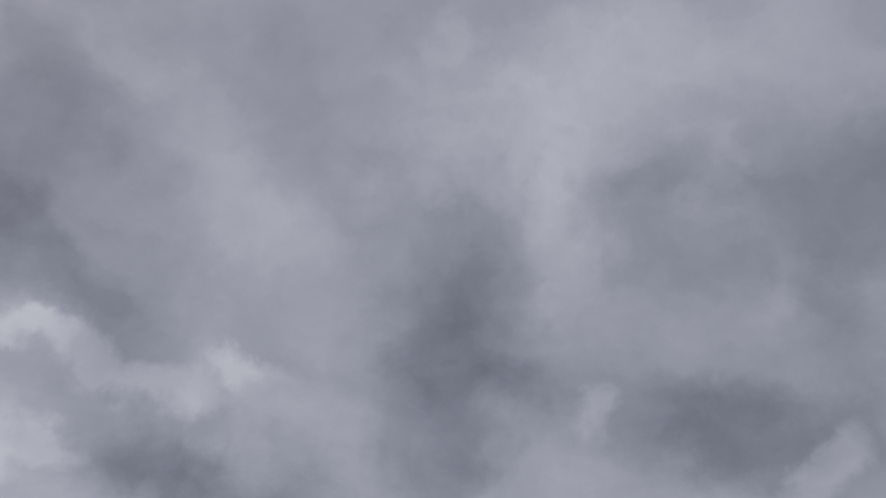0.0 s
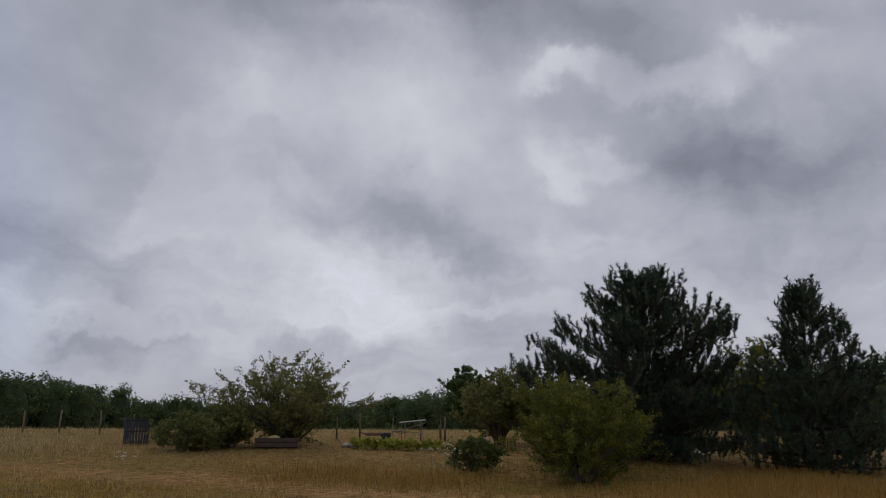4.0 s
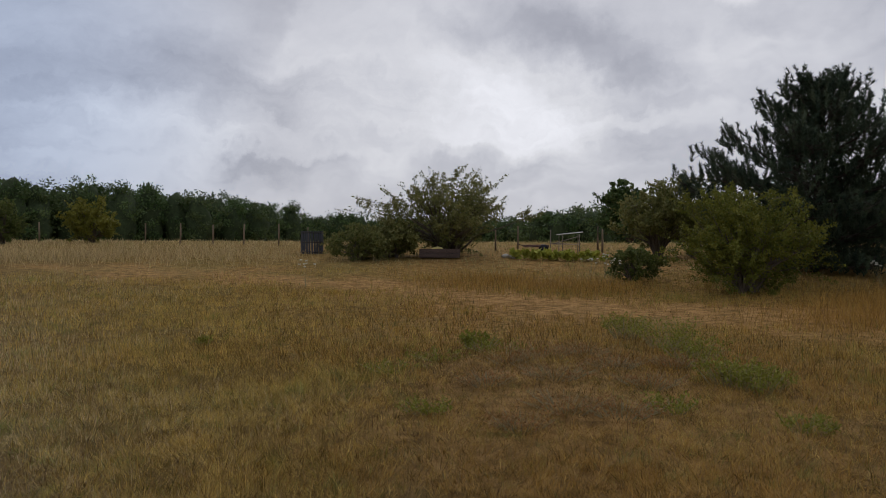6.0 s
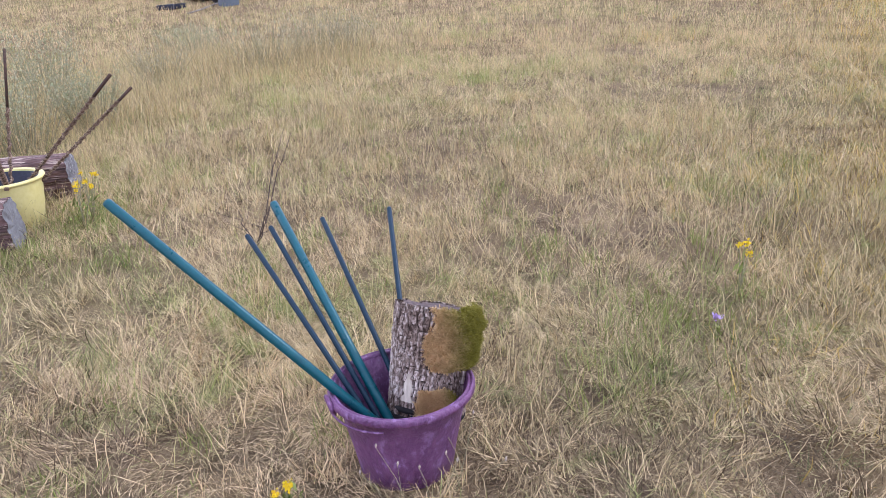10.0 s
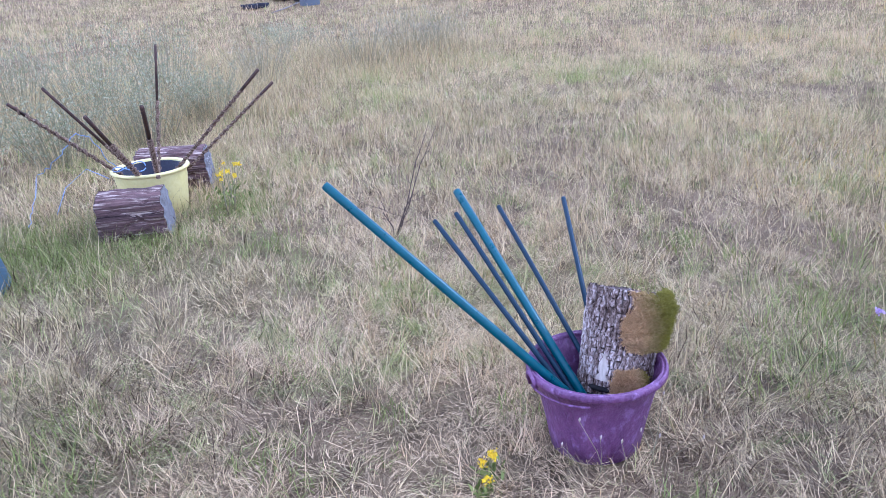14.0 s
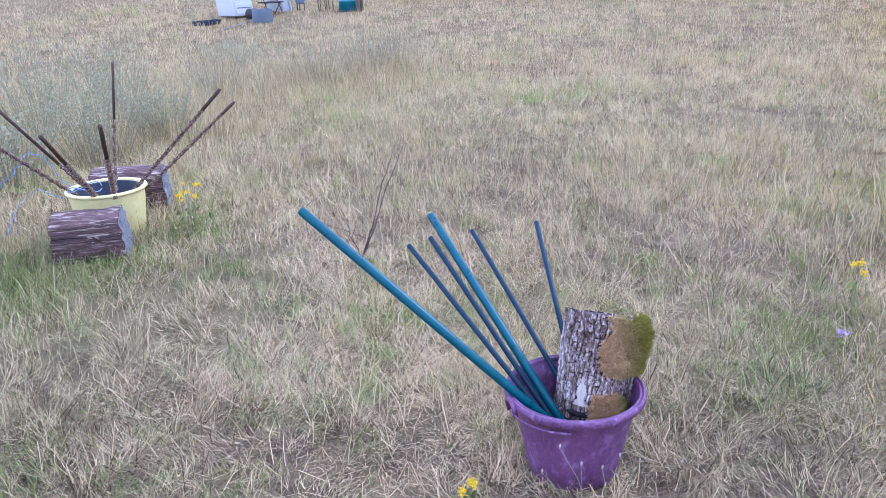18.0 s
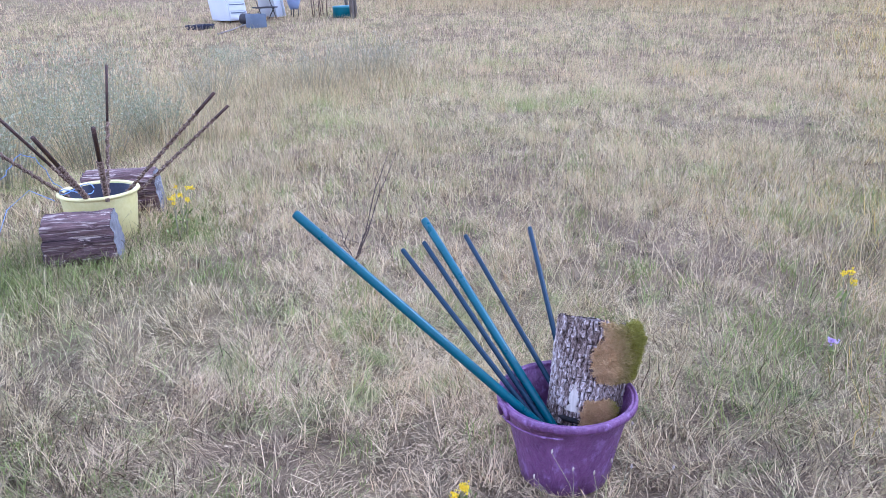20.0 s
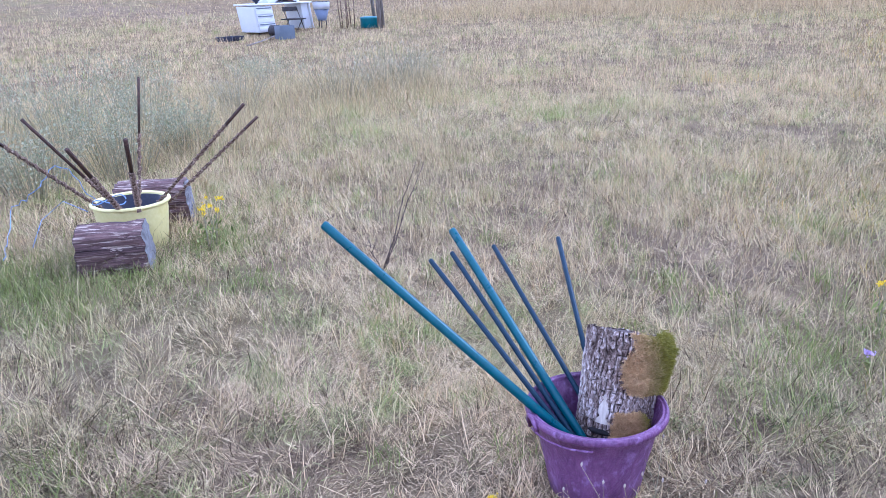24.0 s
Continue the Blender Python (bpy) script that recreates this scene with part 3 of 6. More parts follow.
def pine(name, x, y, height, left, wide_right, right, label, seed, whorls=13, per_limb=22):
    """A young pine: trunk, whorls of rising limbs out to an outline given as (height, reach) on either side, and upright needle-dressed shoots."""
    rng = np.random.RandomState(seed)
    root = thing(name, (x, y, float(lie(x, y)) - 0.03), label, "tree")
    side, deep = np.array([right[0], right[1], 0.0]), np.array([-right[1], right[0], 0.0])
    lz, lw = zip(*left)
    rz, rw = zip(*wide_right)
    spine = [Vector((0.05 * math.sin(3 * t), 0.05 * math.cos(4 * t), height * t)) for t in (0, 0.2, 0.4, 0.6, 0.8, 1.0)]
    part("trunk", tube(spine, [0.14, 0.115, 0.09, 0.06, 0.035, 0.012], 8), PINEBARK, root)
    twigs = bmesh.new()
    tips, aims = [], []
    for k in range(whorls):
        z0 = height * (0.03 + 0.90 * (k / (whorls - 1)) ** 1.15)
        for j in range(6):
            th = 2 * math.pi * (j + 0.5 * (k % 2) + 0.45 * (rng.rand() - 0.5)) / 6
            c_, s_ = math.cos(th), math.sin(th)
            flat = side * c_ + deep * s_
            rise = 0.10 + 0.62 * z0 / height + 0.12 * rng.randn()
            # walk outward until the outline is reached
            reach = 0.15
            while reach < 5.0:
                zz = z0 + rise * reach
                lim = np.interp(zz, lz, lw) if c_ < 0 else np.interp(zz, rz, rw)
                lim = lim * (abs(c_) + 0.75 * abs(s_)) + 0.1
                if reach > lim * (0.86 + 0.14 * rng.rand()) or zz > height:
                    break
                reach += 0.1
            root_p = np.array([0, 0, z0])
            end = root_p + flat * reach + np.array([0, 0, rise * reach])
            mid_ = root_p + flat * reach * 0.55 + np.array([0, 0, rise * reach * 0.38])
            limb_r = 0.012 + 0.012 * reach
            part("limb", tube([Vector(root_p), Vector(mid_), Vector(end)], [limb_r, limb_r * 0.6, 0.008], 6, None, False), PINEBARK, root)
            cross = np.array([-flat[1], flat[0], 0])
            count = max(5, int(per_limb * (0.35 + 0.4 * reach)))
            for i in range(count):
                q = 1 - 0.9 * rng.rand()
                on = (1 - q) ** 2 * root_p + 2 * q * (1 - q) * (mid_ * 2 - 0.5 * (root_p + end)) + q * q * end
                out = cross * rng.choice([-1, 1]) * (0.08 + 0.72 * rng.rand()) * min(1.0, 0.12 + reach * 0.45) * (1.15 - 0.5 * q) + flat * 0.18 * rng.rand() + np.array([0, 0, -0.16 + 0.46 * rng.rand()])
                tip = on + out
                tip[2] = max(tip[2], 0.15)
                tube([Vector(on), Vector(on * 0.45 + tip * 0.55 - np.array([0, 0, 0.03])), Vector(tip)], [0.009, 0.007, 0.004], 4, twigs, False)
                tips.append(tip)
                aims.append(flat * (0.40 - 0.25 * rng.rand()) + out * 0.3 + np.array([0, 0, 0.9]))
    for k in range(14):
        tips.append(np.array([0.08 * rng.randn(), 0.08 * rng.randn(), height * (0.88 + 0.12 * rng.rand())]))
        aims.append(np.array([0.25 * rng.randn(), 0.25 * rng.randn(), 1.0]))
    tagged(part("twig", twigs, PINEBARK, root), kind="stuff")
    tips, aims = np.array(tips), np.array(aims) + 0.24 * rng.randn(len(tips), 3)
    aims /= np.linalg.norm(aims, axis=1)[:, None]
    n, per = len(tips), 52
    length = 0.28 + 0.24 * rng.rand(n)
    idx = np.repeat(np.arange(n), per)
    foot = tips[idx] + aims[idx] * ((rng.rand(n * per) - 0.35) * length[idx])[:, None]
    d = rng.randn(n * per, 3)
    d -= (d * aims[idx]).sum(1)[:, None] * aims[idx]
    d /= np.linalg.norm(d, axis=1)[:, None]
    d = d * 0.78 + aims[idx] * 0.72
    ln = 0.09 + 0.06 * rng.rand(n * per)
    w = np.cross(d, rng.randn(n * per, 3))
    w *= (0.0135 / (np.linalg.norm(w, axis=1) + 1e-9))[:, None]
    v = np.stack([foot - w, foot + w, foot + d * ln[:, None]], 1).reshape(-1, 3)
    tone = np.repeat(0.8 + 0.2 * rng.randn(n), per)
    vary = np.repeat(0.40 + 0.30 * rng.randn(n), per) + 0.12 * rng.randn(n * per)
    mesh_of("crown", v, np.arange(3 * n * per).reshape(-1, 3), NEEDLE, np.repeat(np.clip(tone, 0, 1), 3), np.repeat(np.clip(vary, 0, 1), 3), root)
    return root


def weed(name, x, y, height, width, label, seed, n=1400, leaf=0.02, stems=26, material=None, tone=0.7, category="weed"):
    """A loose herb of many thin stems set with small leaves."""
    rng = np.random.RandomState(seed)
    root = thing(name, (x, y, float(lie(x, y)) - 0.01), label, category)
    bm = bmesh.new()
    tops = []
    for _ in range(stems):
        a = rng.rand() * 6.283
        r = width / 2 * math.sqrt(rng.rand())
        b = Vector((r * 0.45 * math.cos(a), r * 0.45 * math.sin(a), 0))
        t = Vector((r * math.cos(a), r * math.sin(a), height * (0.55 + 0.45 * rng.rand())))
        tube([b, b.lerp(t, 0.5) + Vector((0, 0, 0.04 * height)), t], [0.003, 0.0025, 0.0012], 4, bm, False)
        tops.append((b, t))
    tagged(part("stem", bm, STRAWSTEM, root), kind="stuff")
    k = rng.randint(0, stems, n)
    s = 0.25 + 0.8 * np.sqrt(rng.rand(n))
    b0, t0 = np.array([b for b, _ in tops])[k], np.array([t for _, t in tops])[k]
    cen = b0 + (t0 - b0) * s[:, None] + rng.randn(n, 3) * 0.035 * width * np.array([1, 1, 0.6])
    cen[:, 2] = np.maximum(cen[:, 2], 0.02)
    tagged(leaves("foliage", rng, cen, leaf, material or SAGE, root, tone + 0.2 * rng.randn(n), 0.5 + 0.25 * rng.randn(n), 2.6, 0.6), kind="stuff")
    return root


DRYSTALK = surface("dark_dry_stalk", (0.07, 0.05, 0.04), (0.18, 0.13, 0.10), 40, 0.9, bump=0.2)
STRAWSTEM = surface("pale_stalk", (0.22, 0.2, 0.10), (0.36, 0.31, 0.18), 30, 0.8, bump=0.1)


def bloom(name, x, y, height, label, seed, heads=5, material=None, petal=0.012, leafy=120, width=0.12, category="flower"):
    """A flowering plant: stems, leaves and small heads of petals."""
    rng = np.random.RandomState(seed)
    root = thing(name, (x, y, float(lie(x, y)) - 0.01), label, category)
    bm = bmesh.new()
    tops = []
    for _ in range(heads):
        a, r = rng.rand() * 6.283, width / 2 * rng.rand()
        t = Vector((r * math.cos(a), r * math.sin(a), height * (0.72 + 0.28 * rng.rand())))
        tube([Vector((0, 0, 0)), t * 0.5 + Vector((0, 0, 0.02)), t], [0.003, 0.0025, 0.0015], 5, bm, False)
        tops.append(t)
    part("stem", bm, STRAWSTEM, root)
    for t in tops:
        m = 34
        a = rng.rand(m) * 6.283
        r = 0.022 * np.sqrt(rng.rand(m)) * petal / 0.012
        cen = np.stack([t.x + r * np.cos(a), t.y + r * np.sin(a), t.z + 0.006 * rng.randn(m)], 1)
        leaves("flower_head", rng, cen, petal, material or YELLOW_PETAL, root, rng.rand(m), rng.rand(m), 1.4, 0.0)
    if leafy:
        k = rng.randint(0, heads, leafy)
        s = rng.rand(leafy) * 0.7
        cen = np.array(tops)[k] * s[:, None] + rng.randn(leafy, 3) * 0.25 * width * np.array([1, 1, 0.3])
        cen[:, 2] = np.maximum(cen[:, 2], 0.01)
        tagged(leaves("foliage", rng, cen, 0.010, FRESH, root, 0.7 + 0 * s, rng.rand(leafy), 3.6, 1.2), kind="stuff")
    return root


# ---- ground ----
rings = np.concatenate([[0.0], np.geomspace(0.4, 3000, 180)])
spokes = 360
ang = np.arange(spokes) * 2 * math.pi / spokes
gx, gy = (rings[:, None] * np.cos(ang)).ravel(), (rings[:, None] * np.sin(ang)).ravel()
gz = lie(gx, gy) + 0.025 * (patches(gx, gy, 0.5) - 0.5) * (np.hypot(gx, gy) < 40)
i0 = np.arange(len(rings) - 1)[:, None] * spokes
j0, j1 = np.arange(spokes)[None], (np.arange(spokes)[None] + 1) % spokes
gf = np.stack([i0 + j0, i0 + spokes + j0, i0 + spokes + j1, i0 + j1], -1).reshape(-1, 4)


def soil():
    m = bpy.data.materials.new("dry_turf_and_sandy_soil")
    m.use_nodes = True
    t = m.node_tree
    b = t.nodes["Principled BSDF"]
    at = node(t, "ShaderNodeTexCoord").outputs["Object"]
    bare = node(t, "ShaderNodeAttribute")
    bare.attribute_name = "vary"
    big, mid, fine = fbm(t, at, 0.35, 5, 0.6), fbm(t, at, 4.0, 6, 0.65), fbm(t, at, 110.0, 5, 0.75)
    a = node(t, "ShaderNodeMix", blend="MIX")
    t.links.new(ranged(t, fmath(t, "MULTIPLY_ADD", mid.outputs[0], 0.6, fmath(t, "MULTIPLY", fine.outputs[0], 0.5)), 0.4, 0.75, 0, 1), a.inputs[0])
    a.inputs[6].default_value, a.inputs[7].default_value = (0.085, 0.058, 0.037, 1), (0.42, 0.30, 0.18, 1)
    turf, far_off = node(t, "ShaderNodeMix", blend="MIX"), node(t, "ShaderNodeAttribute")
    far_off.attribute_name = "tone"
    t.links.new(ranged(t, fmath(t, "MULTIPLY_ADD", mid.outputs[0], 0.6, fmath(t, "MULTIPLY", fine.outputs[0], 0.5)), 0.4, 0.7, 0, 1), turf.inputs[0])
    turf.inputs[6].default_value, turf.inputs[7].default_value = (0.075, 0.046, 0.012, 1), (0.38, 0.250, 0.066, 1)
    both = node(t, "ShaderNodeMix", blend="MIX")
    t.links.new(far_off.outputs["Fac"], both.inputs[0])
    t.links.new(a.outputs[2], both.inputs[6])
    t.links.new(turf.outputs[2], both.inputs[7])
    a = both
    g = node(t, "ShaderNodeMix", blend="MIX")
    t.links.new(ranged(t, big.outputs[0], 0.48, 0.75, 0.0, 0.6), g.inputs[0])
    t.links.new(a.outputs[2], g.inputs[6])
    g.inputs[7].default_value = (0.24, 0.22, 0.075, 1)
    d = node(t, "ShaderNodeMix", blend="MIX")
    t.links.new(fmath(t, "MULTIPLY", bare.outputs["Fac"], ranged(t, mid.outputs[0], 0.3, 0.6, 0.35, 1.0)), d.inputs[0])
    t.links.new(g.outputs[2], d.inputs[6])
    clod = node(t, "ShaderNodeMix", blend="MIX")
    t.links.new(ranged(t, fmath(t, "MULTIPLY_ADD", mid.outputs[0], 0.5, fmath(t, "MULTIPLY", fine.outputs[0], 0.5)), 0.40, 0.62, 0, 1), clod.inputs[0])
    clod.inputs[6].default_value, clod.inputs[7].default_value = (0.23, 0.112, 0.038, 1), (0.60, 0.355, 0.135, 1)
    t.links.new(clod.outputs[2], d.inputs[7])
    t.links.new(d.outputs[2], b.inputs["Base Color"])
    b.inputs["Roughness"].default_value, b.inputs["Specular IOR Level"].default_value = 0.95, 0.1
    bn = node(t, "ShaderNodeBump")
    bn.inputs["Strength"].default_value, bn.inputs["Distance"].default_value = 0.9, 0.03
    t.links.new(fine.outputs[0], bn.inputs["Height"])
    t.links.new(bn.outputs[0], b.inputs["Normal"])
    return m


worn = np.clip(1.05 - from_track(gx, gy) / 2.2 + 1.6 * (patches(gx, gy, 1.3) - 0.5) + 0.7 * (patches(gx, gy + 9, 0.5) - 0.5), 0, 1)
tan = golden(gx, gy, 42.0)
dense = np.clip(0.3 * np.clip((np.hypot(gx, gy) - 5) / 9, 0, 1) + 0.75 * tan + 0.25 * (patches(gx, gy, 2.3) - 0.5), 0, 1)
worn = worn * np.clip((np.degrees(np.arctan2(gx, gy)) - 50) / 16, 0.15, 1)
worn = np.clip(worn + 0.55 * russet(gx, gy) * (0.4 + patches(gx, gy + 40, 1.7)), 0, 1)
tagged(mesh_of("ground", np.stack([gx, gy, gz], 1), gf, soil(), dense, worn), "dry sandy meadow ground with a worn cart track", "ground", kind="structure")

# ---- far woods and trees ----
def woods(name, spans, label, seed, density=1.0, single=False):
    """A belt of oaks: (bearing, bearing, distance, distance, level, level of the tops) stretches, with trunks below and leafy clumps above."""
    rng = np.random.RandomState(seed)
    cen, tone, vary = [], [], []
    bm, heart = bmesh.new(), bmesh.new()

    def finish(root):
        nonlocal bm, heart
        kind = "" if single else "stuff"
        tagged(part("trunk", bm, BARK, root), kind=kind)
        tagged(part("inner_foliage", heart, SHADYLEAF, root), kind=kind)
        tagged(leaves("crown", rng, np.concatenate(cen), 0.22 if single else 0.26, WOODS, root, np.concatenate(tone), np.concatenate(vary), 1.3), kind="stuff")
        cen.clear(), tone.clear(), vary.clear()
        bm, heart = bmesh.new(), bmesh.new()

    root = None if single else thing(name, (0, 0, 0), label, "woods", kind="stuff")
    for a0, a1, d0, d1, h0, h1 in spans:
        gap = radians(a1 - a0) * (d0 + d1) / 2
        count = max(2, int(gap / 3.3))
        for k in range(count):
            for row in range(3 if single else 2):
                s = (k + 0.35 * rng.rand() + 0.5 * row) / count
                a, d = radians(a0 + (a1 - a0) * s), d0 + (d1 - d0) * s + row * 6 + 3 * rng.rand()
                x, y = d * math.sin(a), d * math.cos(a)
                z = float(lie(x, y))
                h = (h0 + (h1 - h0) * s) * (0.86 + 0.17 * rng.rand()) - z
                if single:
                    root = thing(name, (x, y, z), label, "tree", "oaks of the wood")
                    x = y = z = 0.0
                tube([(x, y, z - 0.2), (x + 0.2 * rng.randn(), y, z + h * 0.6)], [0.16, 0.07], 5, bm, False)
                # an added dark core stands in for the crown's shaded depth
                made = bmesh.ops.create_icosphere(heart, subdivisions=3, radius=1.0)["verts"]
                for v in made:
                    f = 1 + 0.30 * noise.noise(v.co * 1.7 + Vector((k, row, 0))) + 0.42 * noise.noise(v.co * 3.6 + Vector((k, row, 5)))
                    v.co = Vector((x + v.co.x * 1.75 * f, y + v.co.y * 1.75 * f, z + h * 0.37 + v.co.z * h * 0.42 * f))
                lump = 26
                p = rng.randn(lump, 3)
                p[:, 2] = np.where(p[:, 2] < -0.5, -p[:, 2], p[:, 2])
                p /= np.linalg.norm(p, axis=1)[:, None]
                p *= (0.5 + 0.5 * rng.rand(lump))[:, None]
                wide = 2.7 + 1.1 * rng.rand()
                c = np.array([x, y, z + h * 0.5]) + p * np.array([wide, wide, h * 0.47])
                low = np.stack([x * (1 - 0.008 * rng.rand(20)) + 1.9 * rng.randn(20), y * (1 - 0.008 * rng.rand(20)) + 1.9 * rng.randn(20), z + h * 0.5 * rng.rand(20) ** 1.3], 1)
                c, lump = np.concatenate([c, low]), lump + 20
                m = int(56 * density)
                q = np.repeat(c, m, 0) + rng.randn(lump * m, 3) * np.array([0.46, 0.46, 0.30])
                q[:, 2] = np.maximum(q[:, 2], z + 0.3)
                cen.append(q)
                tone.append(np.full(len(q), 0.45 + 0.5 * rng.rand()) + 0.15 * rng.randn(len(q)))
                vary.append(np.repeat(0.25 + 0.6 * rng.rand(lump), m) + 0.12 * rng.randn(len(q)))
                if single:
                    finish(root)
    if not single:
        finish(root)


woods("forest_oak", [(39.8, 43, 112, 112, 11.8, 11.5), (43, 50, 112, 112, 10.9, 10.9), (50, 62, 112, 114, 11.0, 10.4), (62, 72, 116, 124, 10.3, 9.3), (72, 76.0, 124, 130, 9.0, 8.0)],
      "dark green oak in a dense wood behind the fence", 3, 1.0, True)
woods("distant_wood", [(34.9, 40, 210, 200, 5.5, 7.6), (74.5, 88, 150, 155, 6.9, 6.3), (88, 94, 150, 140, 5.8, 6.2), (94, 99, 120, 115, 6.5, 7.6), (99, 112, 110, 105, 6.8, 7.6), (112, 150, 90, 80, 8.5, 10.0)],
      "far dark green woods along the horizon", 4, 0.6)

pine("pine_tree", 25.17, -10.0, 5.75, [(0, 2.2), (1.5, 2.9), (2.4, 3.6), (3.4, 3.5), (4.15, 2.9), (4.3, 1.7), (5.1, 1.4), (5.55, 0.7), (6.1, 0.2)],
     [(0, 2.8), (2.0, 2.9), (3.4, 2.4), (4.0, 2.5), (4.7, 2.4), (4.85, 1.2), (5.5, 1.1), (5.7, 0.6), (6.1, 0.2)], (-0.38, -0.925), "broad dark green pine with upright shoots", 11, 13, 32)
pine("pine_tree", 21.12, -13.07, 4.95, [(0, 1.5), (1.5, 1.6), (2.6, 1.5), (2.8, 1.3), (3.0, 0.7), (3.9, 0.5), (4.5, 0.3), (5.2, 0.1)],
     [(0, 2.0), (2.8, 2.4), (3.2, 2.0), (3.3, 1.0), (4.0, 0.8), (4.2, 0.35), (5.2, 0.1)], (-0.53, -0.85), "young dark green pine with sparse pointed top", 12, 12, 19)
broadleaf("rose_bush", 20.54, -6.44, 2.5, 3.3, "yellow-green bush with fine leaves on arching twigs", 21, 42000, 0.034, 95, YELLOW_LEAF, 6, 0.03, 0.6, "bush", 1.0, 0.4)
broadleaf("low_bush", 23.18, -4.17, 0.95, 1.35, "small dark green bush in long grass", 22, 7000, 0.04, 40, LEAF, 4, 0.03, 0.95, "bush")
broadleaf("fruit_tree", 31.53, 1.55, 3.3, 4.3, "leafy fruit tree with pale ragged twigs on top", 23, 30000, 0.045, 90, LEAF, 4, 0.05, 0.3, "tree", 1.0, 0.75)
broadleaf("bramble_bush", 29.17, 4.52, 1.25, 2.3, "dark green bramble bush beside a mesh bin", 24, 15000, 0.042, 70, LEAF, 5, 0.03, 0.55, "bush")
broadleaf("bramble_bush", 30.42, 3.42, 1.35, 2.0, "olive green shrub leaning against a fruit tree", 25, 9000, 0.06, 60, LEAF, 5, 0.05, 0.35, "bush")
broadleaf("orchard_tree", 30.91, -6.38, 2.6, 2.6, "small orchard tree with brownish green leaves", 26, 9000, 0.065, 55, LEAF, 2, 0.12, 0.3, "tree", 1.0, 0.6)
broadleaf("orchard_tree", 30.99, -7.94, 3.0, 2.8, "orchard tree with olive leaves", 27, 10000, 0.065, 60, LEAF, 2, 0.1, 0.45, "tree", 1.0, 0.6)
broadleaf("oak_tree", *(61.567, -10.827, 0.489)[:2], 4.7, 3.6, "dark green oak standing before the far wood", 30, 12000, 0.16, 60, WOODS, 1, 0.1, 0.8)
broadleaf("young_tree", 31.0, -16.6, 4.1, 2.4, "light green young tree between two pines", 28, 9000, 0.07, 60, YELLOW_LEAF, 2, 0.1, 0.6)
broadleaf("oak_tree", 20.9, -22.0, 3.9, 4.5, "dark green oak beside the pines", 29, 12000, 0.09, 80, WOODS, 1, 0.15, 0.7)
broadleaf("fence_bush", 34.49, 21.13, 2.0, 1.75, "dark green bush in front of the fence", 31, 14000, 0.045, 60, LEAF, 3, 0.0, 1.0, "bush")
broadleaf("fence_bush", 39.54, 19.44, 2.1, 2.7, "yellowish bush growing along the fence", 32, 8000, 0.07, 50, YELLOW_LEAF, 3, 0.03, 0.1, "bush")
broadleaf("fence_bush", 46.91, 59.43, 2.2, 2.6, "light green bush at the end of the fence", 33, 5000, 0.09, 40, YELLOW_LEAF, 3, 0.03, 0.7, "bush")
broadleaf("field_bush", 14.15, 29.66, 1.2, 1.2, "round dark green bush in the dry field", 34, 8000, 0.05, 50, LEAF, 4, 0.03, 0.85, "bush")
broadleaf("field_tree", 31.53, 77.45, 4.6, 3.4, "dark green tree in the dry field", 35, 14000, 0.09, 70, LEAF, 3, 0.02, 0.85)
broadleaf("field_tree", 15.53, 68.83, 1.7, 2.3, "small dark tree standing alone in the field", 36, 8000, 0.08, 50, LEAF, 2, 0.0, 0.8)
broadleaf("field_tree", 15.52, 86.15, 2.1, 2.6, "bright green tree standing alone in the field", 37, 8000, 0.09, 50, YELLOW_LEAF, 2, 0.0, 0.9)

# ---- fence ----
def fence_post(x, y, h, lean, seed):
    rng = np.random.RandomState(seed)
    bm = tube([(0, 0, -0.1), (lean * 0.5 + 0.01 * rng.randn(), 0.01 * rng.randn(), h * 0.5), (lean, 0, h)], [0.045, 0.042, 0.036], 7)
    me_ob = part("fence_post", bm, POSTWOOD, None)
    me_ob.matrix_basis = pose(x, y, float(lie(x, y)))
    return tagged(me_ob, "weathered round wooden fence post in dry grass", "fence post", "posts of the field fence")


for n, (x, y, h, lean) in enumerate([
        (50.57, 56.37, 1.5, 0.05), (46.71, 49.04, 1.45, 0.1), (47.40, 46.98, 1.5, 0), (43.91, 40.62, 1.3, 0), (48.35, 41.53, 1.05, 0.35),
        (37.64, 30.69, 1.3, 0), (39.18, 29.70, 1.0, 0), (39.56, 27.93, 1.0, 0.03), (38.80, 25.42, 0.98, 0), (39.31, 21.99, 1.0, -0.03),
        (39.65, 16.77, 1.0, 0), (37.86, 14.33, 1.0, 0.05), (37.86, 12.76, 0.95, 0.05), (38.67, 11.51, 1.0, 0.08), (36.95, 9.38, 1.0, 0), (37.63, 8.18, 0.85, 0),
        (34.24, -1.45, 1.05, 0), (33.62, -4.69, 1.05, 0), (33.28, -4.83, 0.95, 0.03), (34.37, -0.52, 0.9, 0)]):
    fence_post(x, y, h, lean, 60 + n)

